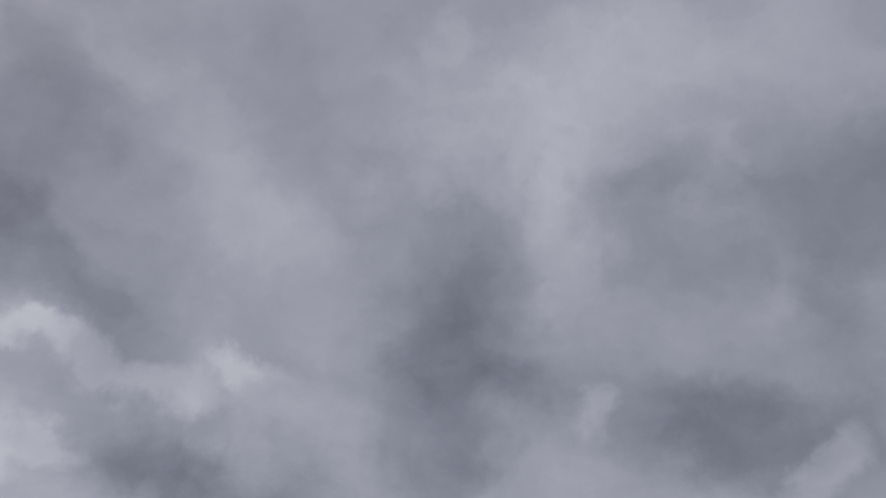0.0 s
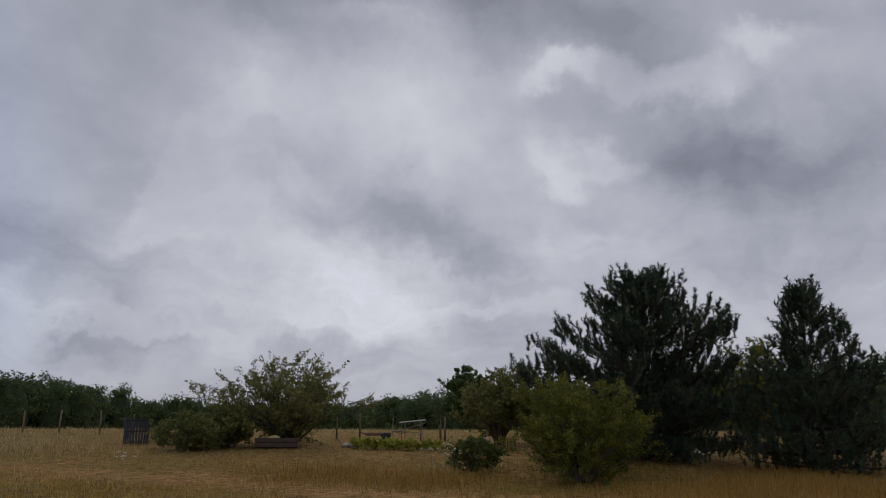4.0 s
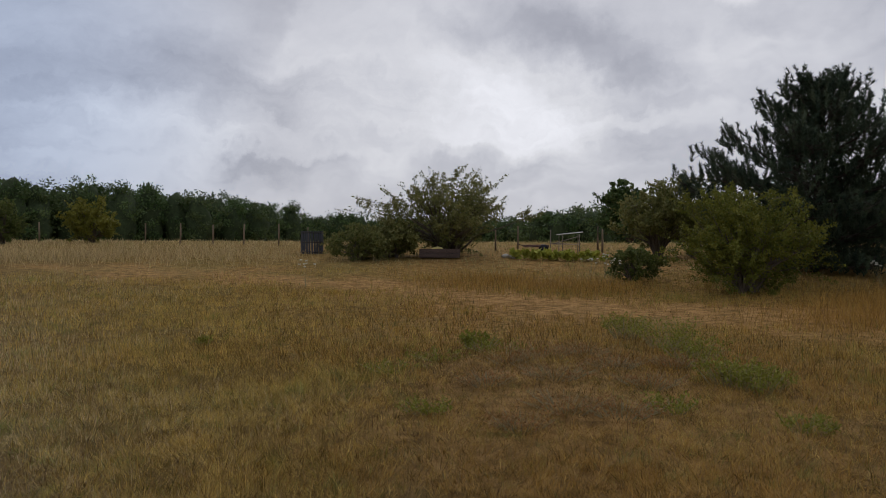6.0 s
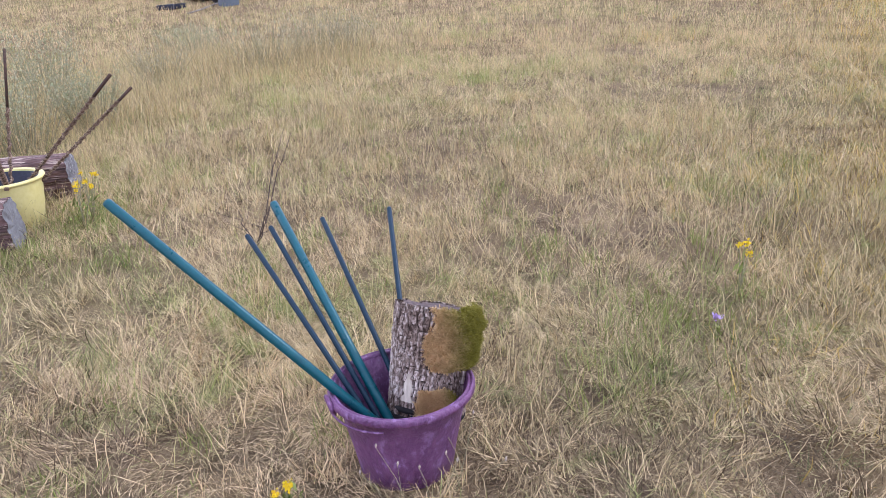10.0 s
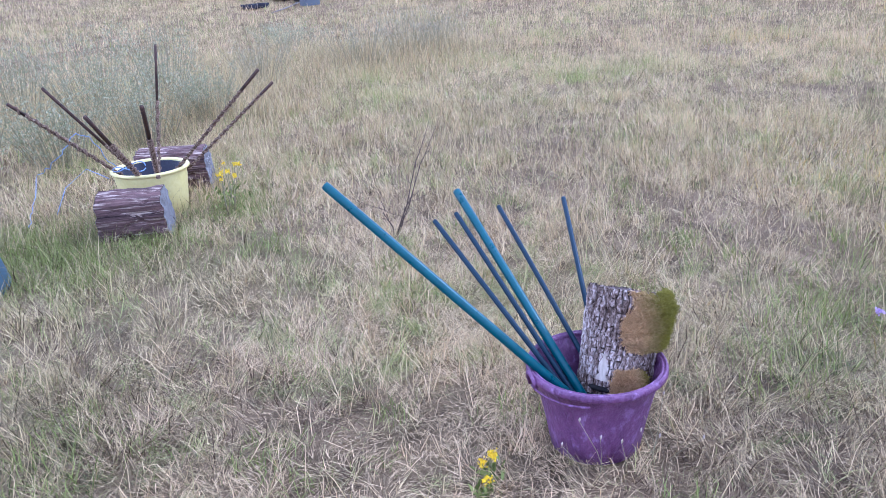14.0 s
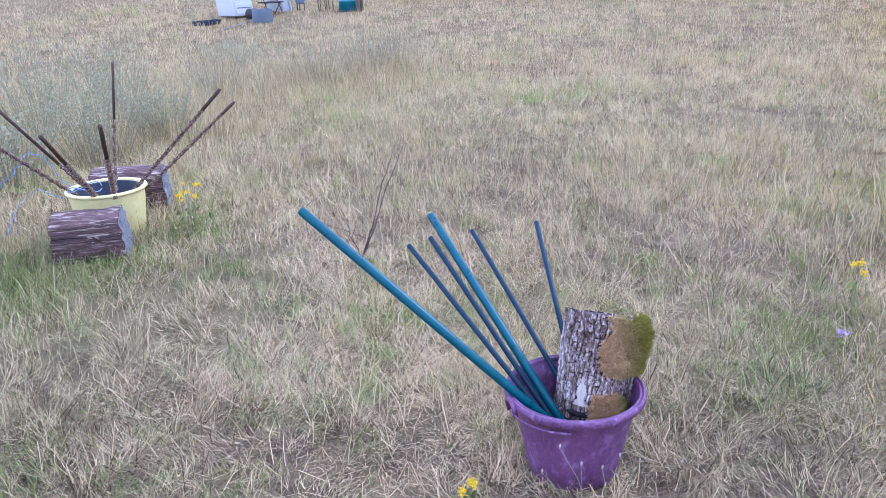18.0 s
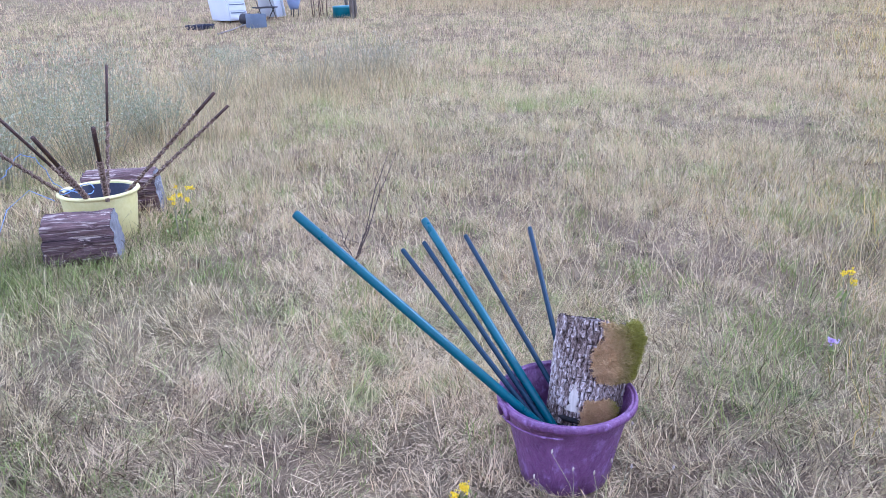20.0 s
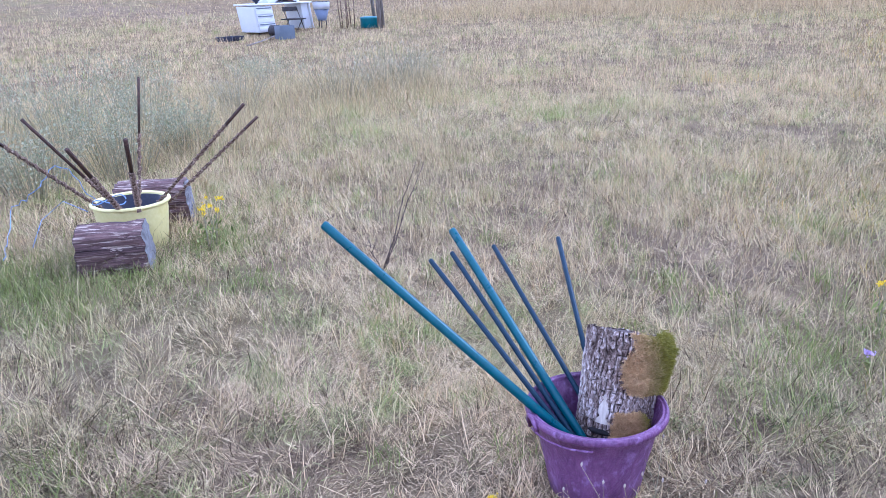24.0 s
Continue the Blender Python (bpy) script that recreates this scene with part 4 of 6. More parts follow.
# ---- mesh bin, crate, shelter and garden ----
def mesh_bin(x, y):
    root = thing("mesh_bin", (x, y, float(lie(x, y))), "round dark grey slatted compost bin in dry grass", "bin", turn=12)
    w, h = 0.85, 0.88
    for k in range(26):
        a = 2 * math.pi * k / 26
        bm = box(0.075, 0.02, h, (0, 0, 0), 0.004)
        ob = part("slat", bm, TANK, root, smooth=False)
        ob.matrix_basis = pose(w / 2 * math.cos(a), w / 2 * math.sin(a), 0, 0, 0, math.degrees(a) + 90)
    for z in (0.08, 0.45, 0.82):
        bm = lathe([(w / 2 + 0.01, z - 0.02), (w / 2 + 0.025, z - 0.02), (w / 2 + 0.025, z + 0.02), (w / 2 + 0.01, z + 0.02)], 30)
        part("hoop", bm, DARKMETAL, root)
    return root


mesh_bin(31.44, 6.67)


def crate(x, y):
    root = thing("planter_crate", (x, y, float(lie(x, y))), "dark grey plank crate with a pale yellow bag on it", "crate", turn=-88)
    for s in (-1, 1):
        for r in range(2):
            part("plank", box(1.5, 0.04, 0.15, (0, s * 0.35, 0.03 + r * 0.165), 0.006), ROTTEN, root)
            part("plank", box(0.04, 0.7, 0.15, (s * 0.73, 0, 0.03 + r * 0.165), 0.006), ROTTEN, root)
    part("soil_fill", box(1.4, 0.62, 0.26, (0, 0, 0.02), 0.02), BLACKP, root)
    bag = thing("bag", (x, y + 0.1, float(lie(x, y)) + 0.31), "pale yellow sack lying on a crate", "bag")
    bm = bmesh.new()
    bmesh.ops.create_icosphere(bm, subdivisions=3, radius=0.2)
    for v in bm.verts:
        v.co = Vector((v.co.x, v.co.y * 1.2, max(-0.02, v.co.z * 0.6 + 0.03 * noise.noise(v.co * 9))))
    part("sack", bm, YELLOW, bag)


crate(30.30, 1.63)


def shelter(x, y):
    root = thing("garden_frame", (x, y, float(lie(x, y))), "grey wooden lean-to frame beside vegetable beds", "frame", turn=-92)
    for px, py, h in ((-0.55, 0, 0.98), (0.55, -0.3, 0.82), (0.55, 0.4, 0.82), (-0.2, 0.35, 0.8), (-0.1, -0.3, 0.78)):
        part("post", tube([(px, py, -0.05), (px, py, h)], 0.018, 6), GREYWOOD, root)
    rb = part("roof_board", box(1.0, 0.75, 0.04, (0, 0, 0), 0.01), WHITESTEEL, root, "pale sheet roof")
    rb.matrix_basis = pose(0.2, 0.05, 0.82, 0, -6, 0)
    part("rail", tube([(-0.55, 0, 0.45), (0.15, 0, 0.42)], 0.02, 6), GREYWOOD, root)
    part("brace", tube([(-0.5, -0.3, 0.42), (0.5, -0.3, 0.72)], 0.02, 6), GREYWOOD, root)
    part("shelf", box(1.0, 0.5, 0.03, (0.05, 0, 0.40), 0.006), BAREWOOD, root)


shelter(32.19, -3.19)


def cart(x, y):
    root = thing("hand_cart", (x, y, float(lie(x, y))), "low dark brown cart bed on small wheels", "cart", turn=-90)
    part("bed", box(1.0, 0.6, 0.1, (0, 0, 0.22), 0.01), WOODB, root)
    for s in (-0.3, 0.3):
        bm = lathe([(0.02, -0.03), (0.16, -0.03), (0.17, 0), (0.16, 0.03), (0.02, 0.03)], 20)
        ob = part("wheel", bm, BLACKP, root)
        ob.matrix_basis = pose(0.3, s * 1.1, 0.17, 90, 0, 0)
    part("handle", tube([(-0.5, 0, 0.27), (-0.75, 0, 0.36)], 0.02, 6), WOODB, root)


cart(33.24, -2.14)
for n, (x, y) in enumerate([(30.17, -1.49), (29.85, -2.08), (29.54, -2.67), (29.44, -3.28), (29.31, -3.87)]):
    weed("squash_plant", x, y, 0.36, 1.15, "bright yellow-green squash plant in a vegetable bed", 80 + n, 520, 0.07, 14, SQUASH, 0.5, "plant")
for n, (x, y) in enumerate([(30.76, -0.84), (30.47, -1.12), (33.20, -6.39)]):
    bm = bmesh.new()
    bmesh.ops.create_icosphere(bm, subdivisions=2, radius=0.16)
    for v in bm.verts:
        v.co = Vector((v.co.x * 1.5, v.co.y, v.co.z * 0.6)) * (1 + 0.25 * noise.noise(v.co * 7 + Vector((n, 0, 0))))
    ob = part("pale_stone", bm, STONE, None)
    ob.matrix_basis = pose(x, y, float(lie(x, y)) + 0.05, 0, 0, 40 * n)
    tagged(ob, "pale weathered stone lying in the garden", "stone", "stones in the garden")

# ---- desk and yard things ----
DESK = (4.70, 20.12)
desk_z = float(lie(*DESK))
desk = thing("steel_desk", (*DESK, desk_z), "old white steel desk with drawers standing in the meadow", "desk", turn=24)
part("pedestal", box(0.62, 0.66, 0.60, (0.31, 0.35, 0.06), 0.01), WHITESTEEL, desk)
for k in range(3):
    dr = part("drawer", box(0.56, 0.03, 0.165, (0.31, 0.006, 0.10 + k * 0.185), 0.006), WHITESTEEL, desk)
    part("handle", box(0.5, 0.018, 0.022, (0.31, -0.016, 0.10 + k * 0.185 + 0.135), 0.004), GREYSTEEL, dr)
part("desktop", box(2.05, 0.76, 0.035, (1.0, 0.35, 0.68), 0.008), WHITESTEEL, desk)
part("side_pedestal", box(0.24, 0.62, 0.62, (1.80, 0.37, 0.06), 0.01), WHITESTEEL, desk)
part("end_panel", box(0.03, 0.70, 0.66, (1.96, 0.36, 0.02), 0.006), WHITESTEEL, desk)
for px in (0.06, 0.56, 1.58, 1.9):
    for py in (0.08, 0.62):
        part("leg", tube([(px, py, 0), (px, py, 0.07)], 0.018, 8), DARKMETAL, desk)


for ob in desk.children_recursive:
    for v in ob.data.vertices:
        v.co.x = 1.08 + (v.co.x - 1.08) * 0.88 - 0.17 * v.co.z


def on_desk(u, v, z=0.715):
    a = radians(24)
    u = 1.08 + (u - 1.08) * 0.88 - 0.17 * z
    return (DESK[0] + u * math.cos(a) - v * math.sin(a), DESK[1] + u * math.sin(a) + v * math.cos(a), desk_z + z)


def tray(name, at, sx, sy, h, material, label, category, turn=24):
    root = thing(name, at, label, category, turn=turn)
    t = 0.012
    part("base", box(sx, sy, t, (0, 0, 0), 0.003), material, root)
    for s in (-1, 1):
        part("side", box(sx, t, h, (0, s * (sy - t) / 2, 0), 0.003), material, root)
        part("side", box(t, sy - 2 * t, h, (s * (sx - t) / 2, 0, 0), 0.003), material, root)
    return root


tray("plastic_crate", on_desk(1.0, 0.42), 0.5, 0.36, 0.15, WHITEP, "white plastic crate on a steel desk", "crate")
tray("plastic_crate", on_desk(1.62, 0.45), 0.42, 0.34, 0.15, WHITEP, "white plastic crate full of tools on a desk", "crate")
bx = thing("cool_box", on_desk(0.98, 0.42, 0.868), "dark blue plastic cool box with a white lid", "box", turn=30)
part("body", box(0.34, 0.25, 0.19, (0, 0, 0), 0.02), BLUEP, bx)
part("lid", box(0.36, 0.27, 0.04, (0, 0, 0.19), 0.012), PALEBLUE, bx)
part("handle", tube([(-0.16, -0.135, 0.1), (-0.09, -0.16, 0.16), (0.09, -0.16, 0.16), (0.16, -0.135, 0.1)], 0.01, 6), WHITEP, bx)
jug = thing("water_jug", on_desk(1.55, 0.5, 0.73), "pale blue translucent plastic water jug on a desk", "jug")
part("body", lathe([(0.0, 0), (0.11, 0), (0.125, 0.02), (0.125, 0.14), (0.08, 0.2), (0.045, 0.22), (0.045, 0.25), (0.0, 0.25)], 20), PALEBLUE, jug)
fun = thing("funnel", on_desk(0.33, 0.25), "black plastic funnel on a white desk", "funnel")
part("cone", lathe([(0.03, 0), (0.035, 0.03), (0.15, 0.12), (0.155, 0.125), (0.14, 0.12), (0.03, 0.035)], 20), BLACKP, fun)
rag = thing("work_gloves", on_desk(1.42, 0.22, 0.715), "crumpled orange work gloves on a desk", "gloves")
bm = bmesh.new()
bmesh.ops.create_icosphere(bm, subdivisions=3, radius=0.085)
for v in bm.verts:
    v.co = Vector((v.co.x * 1.6, v.co.y, max(-0.0, v.co.z * 0.7 + 0.06 * noise.noise(v.co * 16) + 0.05)))
part("fabric", bm, ORANGE, rag)
grind = thing("bench_tool", on_desk(1.25, 0.15), "dark metal bench tool on a white desk", "tool")
part("base", box(0.5, 0.2, 0.03, (0, 0, 0), 0.005), DARKMETAL, grind)
part("motor", lathe([(0, 0.03), (0.07, 0.03), (0.08, 0.05), (0.08, 0.12), (0.0, 0.13)], 16), DARKMETAL, grind)
part("arm", tube([(-0.2, 0, 0.03), (0.1, 0.02, 0.12), (0.22, 0.03, 0.08)], 0.02, 6), DARKMETAL, grind)

chair = thing("folding_chair", (*on_desk(1.08, -0.12, 0)[:2], desk_z - 0.02), "rusty dark metal folding chair at the desk", "chair", turn=20)
part("seat", box(0.5, 0.36, 0.03, (0, 0, 0.33), 0.008), DARKMETAL, chair)
for sx in (-0.2, 0.2):
    part("leg", tube([(sx, -0.2, 0), (sx, 0.12, 0.62)], 0.011, 6), DARKMETAL, chair)
    part("leg", tube([(sx, 0.2, 0), (sx, -0.1, 0.34)], 0.011, 6), DARKMETAL, chair)
part("backrest", box(0.42, 0.02, 0.1, (0, 0.12, 0.53), 0.006), DARKMETAL, chair)

tray("grey_bin", (5.12, 19.10, 0.17), 0.36, 0.3, 0.31, GREYSTEEL, "grey plastic bin lying in the grass before a desk", "bin", 10)
eng = thing("pump_motor", (5.09, 19.80, 0.2), "round dark pump motor on the grass", "motor", turn=40)
ob = part("drum", lathe([(0, -0.12), (0.12, -0.12), (0.13, -0.1), (0.13, 0.1), (0.12, 0.12), (0, 0.12)], 20), DARKMETAL, eng)
ob.matrix_basis = pose(0, 0, 0.14, 90, 0, 0)
part("foot", box(0.2, 0.16, 0.03, (0, 0, 0), 0.005), GREYSTEEL, eng)
for dx, turn in ((0.0, 12), (-0.28, -20)):
    tray("feed_tray", (4.06 + dx * 0.9, 19.5 + dx * 0.4, 0.19), 0.36, 0.24, 0.1, BLACKP, "low black plastic tray lying in dry grass", "tray", turn)
ob = part("cut_branch", tube([(3.97, 17.92, 0.17), (4.41, 18.52, 0.2), (5.02, 19.59, 0.24)], [0.018, 0.016, 0.012], 6), GREYWOOD, None)
tagged(ob, "pale dead branch lying in the dry grass", "branch")

pail = thing("grey_pail", (6.57, 20.77, 0.27), "tapered grey pail with a white band on short legs", "pail")
part("body", lathe([(0.0, 0.2), (0.10, 0.2), (0.115, 0.24), (0.19, 0.48), (0.185, 0.48), (0.10, 0.24), (0, 0.23)], 24), PAILBLUE, pail)
part("band", lathe([(0.192, 0.48), (0.205, 0.48), (0.212, 0.62), (0.205, 0.66), (0.19, 0.66)], 24), WHITEP, pail)
part("lid", lathe([(0.0, 0.665), (0.2, 0.665), (0.214, 0.65)], 24), DARKMETAL, pail)
for k in range(3):
    part("leg", tube([(0.11 * math.cos(k * 2.1), 0.11 * math.sin(k * 2.1), 0), (0.1 * math.cos(k * 2.1), 0.1 * math.sin(k * 2.1), 0.22)], 0.012, 6), DARKMETAL, pail)

for n, (dx, dy, h, lean) in enumerate([(0.1, 0, 0.86, -0.07), (0.2, 0.1, 0.8, -0.03), (0.28, -0.05, 0.84, -0.02), (0.38, 0.05, 0.92, -0.05), (0.48, 0.1, 0.8, -0.04), (0.55, 0, 0.84, 0.01)]):
    ob = part("iron_rod", tube([(0, 0, -0.05), (lean * 0.5, 0.01, h * 0.5), (lean, 0, h)], 0.013, 6), RUST, None)
    ob.matrix_basis = pose(6.80 + dx * 0.8, 20.25 + dy, 0.27)
    tagged(ob, "thin rusty iron rod stuck upright in the ground", "rod", "rods beside the desk")

tub = thing("teal_tub", (7.54, 19.93, 0.27), "low round teal plastic tub with a pale lid", "tub")
part("body", lathe([(0.0, 0.0), (0.235, 0.0), (0.25, 0.02), (0.25, 0.22), (0.247, 0.26), (0.0, 0.26)], 28), TEALP, tub)
part("lid", lathe([(0.0, 0.272), (0.22, 0.27), (0.257, 0.255), (0.257, 0.235)], 28), TEALLID, tub)


def pole(x, y, path, r, label):
    ob = part("wooden_pole", tube(path, r, 9), GREYWOOD, None)
    ob.matrix_basis = pose(x, y, float(lie(x, y)) - 0.05)
    return tagged(ob, label, "pole", "poles beside the tub")


pole(7.64, 19.57, [(0, 0, 0), (-0.05, 0, 1.5), (-0.1, 0, 3.2)], [0.055, 0.05, 0.045], "tall grey weathered wooden pole beside a teal tub")
pole(7.81, 19.74, [(0, 0, 0), (-0.06, 0.05, 1.5), (-0.12, 0.05, 3.3)], [0.04, 0.037, 0.034], "tall grey wooden pole bound to another pole")
pole(7.85, 20.37, [(0, 0, 0), (-0.16, 0, 1.5), (-0.36, 0, 3.0)], [0.045, 0.042, 0.036], "thin grey wooden pole leaning towards a desk")
weed("climbing_plant", 12.44, 44.89, 2.0, 0.3, "thin stake overgrown with a climbing plant", 95, 160, 0.06, 4, LEAF, 0.7, "plant")

# ---- weeds, flowers of the middle distance ----
for n, (x, y, h, w) in enumerate([(0.15, 8.3, 0.85, 1.1), (0.75, 8.7, 0.8, 0.9), (-0.5, 8.6, 0.8, 0.9), (1.0, 7.6, 0.5, 0.6), (2.9, 12.2, 0.45, 1.3), (-0.15, 6.7, 0.55, 0.8), (0.45, 7.1, 0.6, 0.9), (-0.75, 6.5, 0.55, 0.8)]):
    weed("grey_green_weed", x, y, h, w, "bushy grey-green weed in the dry meadow", 100 + n, 2300, 0.0085, 70, SAGE, 0.62)
for n, (x, y, h, w) in enumerate([(3.1, 9.7, 0.65, 1.2), (3.9, 10.2, 0.7, 1.1), (4.5, 10.6, 0.55, 0.9), (1.9, 9.6, 0.5, 0.9)]):
    weed("dry_shrub", x, y, h, w, "brownish dry shrubby weed", 110 + n, 500, 0.010, 70, SAGE, 0.15)
for n, (x, y, h, w) in enumerate([(14.60, 25.62, 1.0, 1.9), (13.67, 30.49, 1.2, 1.3), (15.51, 27.26, 0.9, 1.8)]):
    weed("silvery_shrub", x, y, h, w, "silvery grey-green shrub in the field", 120 + n, 3200, 0.03, 50, SAGE, 0.7)
for n, (x, y, h, w) in enumerate([(13.24, -2.19, 0.4, 0.9), (12.00, -2.52, 0.45, 1.0), (10.50, -2.52, 0.35, 0.9), (9.04, -2.49, 0.3, 0.9), (8.74, -2.68, 0.28, 0.8)]):
    weed("green_weed", x, y, h, w, "lush green weed along the edge of the track", 130 + n, 900, 0.016, 70, HERB, 0.6)
for n, (x, y, h, w) in enumerate([(11.24, 0.12, 0.22, 0.8), (10.27, 0.61, 0.12, 1.0), (10.77, -0.16, 0.12, 1.1), (9.45, 1.08, 0.12, 0.9), (7.50, 0.57, 0.12, 0.6), (7.64, -1.57, 0.15, 0.6), (7.10, -2.52, 0.15, 0.5), (11.93, 4.13, 0.16, 0.3)]):
    weed("low_green_herb", x, y, h, w, "low green herb on a slight mound", 140 + n, 420, 0.014, 34, HERB, 0.6)
for n, (x, y) in enumerate([(14.27, 23.66), (14.30, 23.13), (14.86, 23.02), (15.54, 23.32), (22.35, -2.86), (22.52, -3.42), (21.19, 4.67), (21.13, -9.96), (23.61, -3.43)]):
    bloom("wild_carrot", x, y, 0.75, "wild carrot with flat white flower heads", 150 + n, 7, WHITE_PETAL, 0.018, 60, 0.6)

for n, (x, y, w) in enumerate([(10.36, -0.64, 1.0), (10.85, -1.18, 0.9), (9.73, -0.20, 0.9), (9.71, -1.42, 0.8), (8.89, -0.64, 1.0), (8.66, -1.58, 0.8), (8.54, 0.07, 0.8), (7.58, -0.62, 0.9), (7.41, -1.08, 0.8), (6.95, -0.19, 0.7), (10.06, -2.14, 0.7)]):
    weed("reddish_herb", x, y, 0.16, w, "low reddish-brown herb on a slight mound", 180 + n, 480, 0.012, 60, RUSTY, 0.15)
weed("dark_herb", 11.34, 0.22, 0.26, 0.42, "small dark green leafy herb", 170, 420, 0.022, 26, HERB, 0.85)

# ---- yellow bucket, its bars and logs ----
YB = (0.335, 5.20)
yb = thing("yellow_bucket", (*YB, 0.0), "faded yellow plastic bucket holding rusty bars", "bucket")
part("body", lathe([(0.0, 0.0), (0.160, 0.0), (0.170, 0.012), (0.196, 0.235), (0.196, 0.262), (0.184, 0.262), (0.160, 0.02), (0.0, 0.015)], 44), YELLOW, yb)
part("rim", lathe([(0.195, 0.252), (0.207, 0.252), (0.213, 0.258), (0.210, 0.266), (0.197, 0.270), (0.183, 0.264)], 44), YELLOW, yb)
part("liner", lathe([(0.0, 0.03), (0.15, 0.03), (0.181, 0.256), (0.177, 0.257), (0.150, 0.04), (0, 0.035)], 40), BLACKP, yb, "black plastic lining")
hp = [(0.196 * math.cos(a), 0.196 * math.sin(a), 0.259 - 0.05 * math.sin((a - 0.3) / 2.2 * math.pi)) for a in np.linspace(0.3, 2.5, 14)]
part("handle", tube(hp, 0.0024, 6), RUST, yb)
br = part("handle_bracket", box(0.022, 0.008, 0.02, (0, 0, 0), 0.003), RUSTRIB, yb)
br.matrix_basis = pose(0.02, -0.209, 0.243, 0, 0, 0)


def twisted_bar(foot, top, r, smooth_from, pitch, wire):
    """A rusty bar wound with a helical rib below its smooth upper end."""
    a, b = Vector(foot), Vector(top)
    d = b - a
    q = d.to_track_quat("Z", "Y")
    ob = part("twisted_iron_bar", tube([a.lerp(b, k / 12) for k in range(13)], r * 0.8, 9), RUST, None)
    turns = d.length * smooth_from / pitch
    n = int(turns * 12)
    rib = []
    for i in range(n + 1):
        ph = 2 * math.pi * turns * i / n
        rib.append(a + q @ Vector((r * math.cos(ph), r * math.sin(ph), d.length * smooth_from * i / n + 0.0015 * math.sin(i * 0.37))))
    part("rib", tube(rib, wire, 5), RUSTRIB, ob, "pale rusty helical rib")
    part("smooth_end", tube([a + d * smooth_from, a + d * 0.9, b + d * 0.002], r * 0.86, 10), DARKRUST, ob, "dark smooth end of the bar")
    return tagged(ob, "rusty twisted iron bar leaning in a yellow bucket", "bar", "bars in the yellow bucket")


for top, foot, r, smooth_from, pitch, wire in [
        ((0.930, 4.834, 0.775), (0.285, 5.210, 0.05), 0.0105, 0.86, 0.036, 0.0040), ((1.043, 5.045, 0.671), (0.315, 5.200, 0.05), 0.0095, 0.90, 0.034, 0.0038),
        ((0.496, 5.438, 0.893), (0.345, 5.110, 0.05), 0.0085, 0.66, 0.062, 0.0050), ((0.322, 4.700, 0.679), (0.375, 5.210, 0.05), 0.0125, 0.70, 0.026, 0.0050),
        ((0.062, 4.761, 0.653), (0.375, 5.170, 0.05), 0.0125, 0.72, 0.026, 0.0050), ((-0.117, 5.310, 0.740), (0.395, 5.210, 0.05), 0.0100, 0.52, 0.040, 0.0036),
        ((-0.279, 5.102, 0.707), (0.375, 5.230, 0.05), 0.0100, 0.97, 0.055, 0.0050)]:
    twisted_bar(foot, top, r, smooth_from, pitch, wire)


def split_log(at, length, wide, high, turn, label, seed, end):
    """A split, weathered log lying on its side: flat top, furrowed along the grain, crumbling lower edge, sawn ends."""
    root = thing("split_log", at, label, "log", turn=turn)
    along, around = 90, 110
    verts = []
    for i in range(along + 1):
        u = i / along
        for k in range(around):
            ph = 2 * math.pi * k / around
            c, n = math.cos(ph), math.sin(ph)
            f = 1 / (abs(c) ** 3.6 + abs(n) ** 3.6) ** (1 / 3.6)
            y, z = c * f * wide / 2, n * f * high / 2
            x = (u - 0.5) * length * (1 - 0.10 * (z / high + 0.5))
            if i in (0, along):
                x += 0.012 * noise.noise(Vector((y * 30, z * 30, seed)))
            grain = Vector((x * 5, y * 42, z * 42 + seed))
            rut = noise.noise(grain) * 0.55 + noise.noise(Vector((x * 11, y * 110, z * 110 + seed))) * 0.35
            rut -= 0.9 * max(0.0, 0.16 - abs(noise.noise(Vector((x * 4, y * 26, z * 26 + 7 + seed))))) * 5
            crumb = 0.018 * noise.noise(Vector((x * 26, y * 20, seed + 4))) if n < -0.4 else 0.0
            s_ = 1 + (0.015 * rut + crumb) / max(0.05, math.hypot(y, z))
            verts.append((x, y * s_ - 0.14 * z, z * s_ + high * 0.47))
    i0_, k0 = np.arange(along)[:, None] * around, np.arange(around)[None]
    k1 = (k0 + 1) % around
    fa = np.stack([i0_ + k0, i0_ + k1, i0_ + around + k1, i0_ + around + k0], -1).reshape(-1, 4)
    bark = mesh_of("weathered_side", np.array(verts), fa, WOODB, parent=root)
    for p in bark.data.polygons:
        p.use_smooth = True
    for ring, s_ in ((verts[:around], -1), (verts[-around:], 1)):
        e = bmesh.new()
        mid = sum((Vector(v) for v in ring), Vector()) / around
        rim = [e.verts.new(Vector(v) + Vector((s_ * 0.002, 0, 0))) for v in ring]
        inner = [e.verts.new(mid.lerp(Vector(v), 0.55) + Vector((s_ * (0.004 + 0.006 * noise.noise(Vector(v) * 40)), 0, 0))) for v in ring]
        hub = e.verts.new(mid + Vector((s_ * 0.003, 0, 0)))
        for k in range(around):
            m = (k + 1) % around
            e.faces.new((rim[k], rim[m], inner[m], inner[k]))
            e.faces.new((inner[k], inner[m], hub))
        bmesh.ops.recalc_face_normals(e, faces=e.faces)
        part("cut_end", e, end, root)
    return root


split_log((0.20, 4.81, 0.0), 0.345, 0.25, 0.262, -14, "weathered red-brown split log lying before a yellow bucket", 3.0, WOODEND)
split_log((0.50, 5.64, 0.0), 0.44, 0.26, 0.27, -16, "grey-brown split log lying behind a yellow bucket", 8.0, LICHEN)

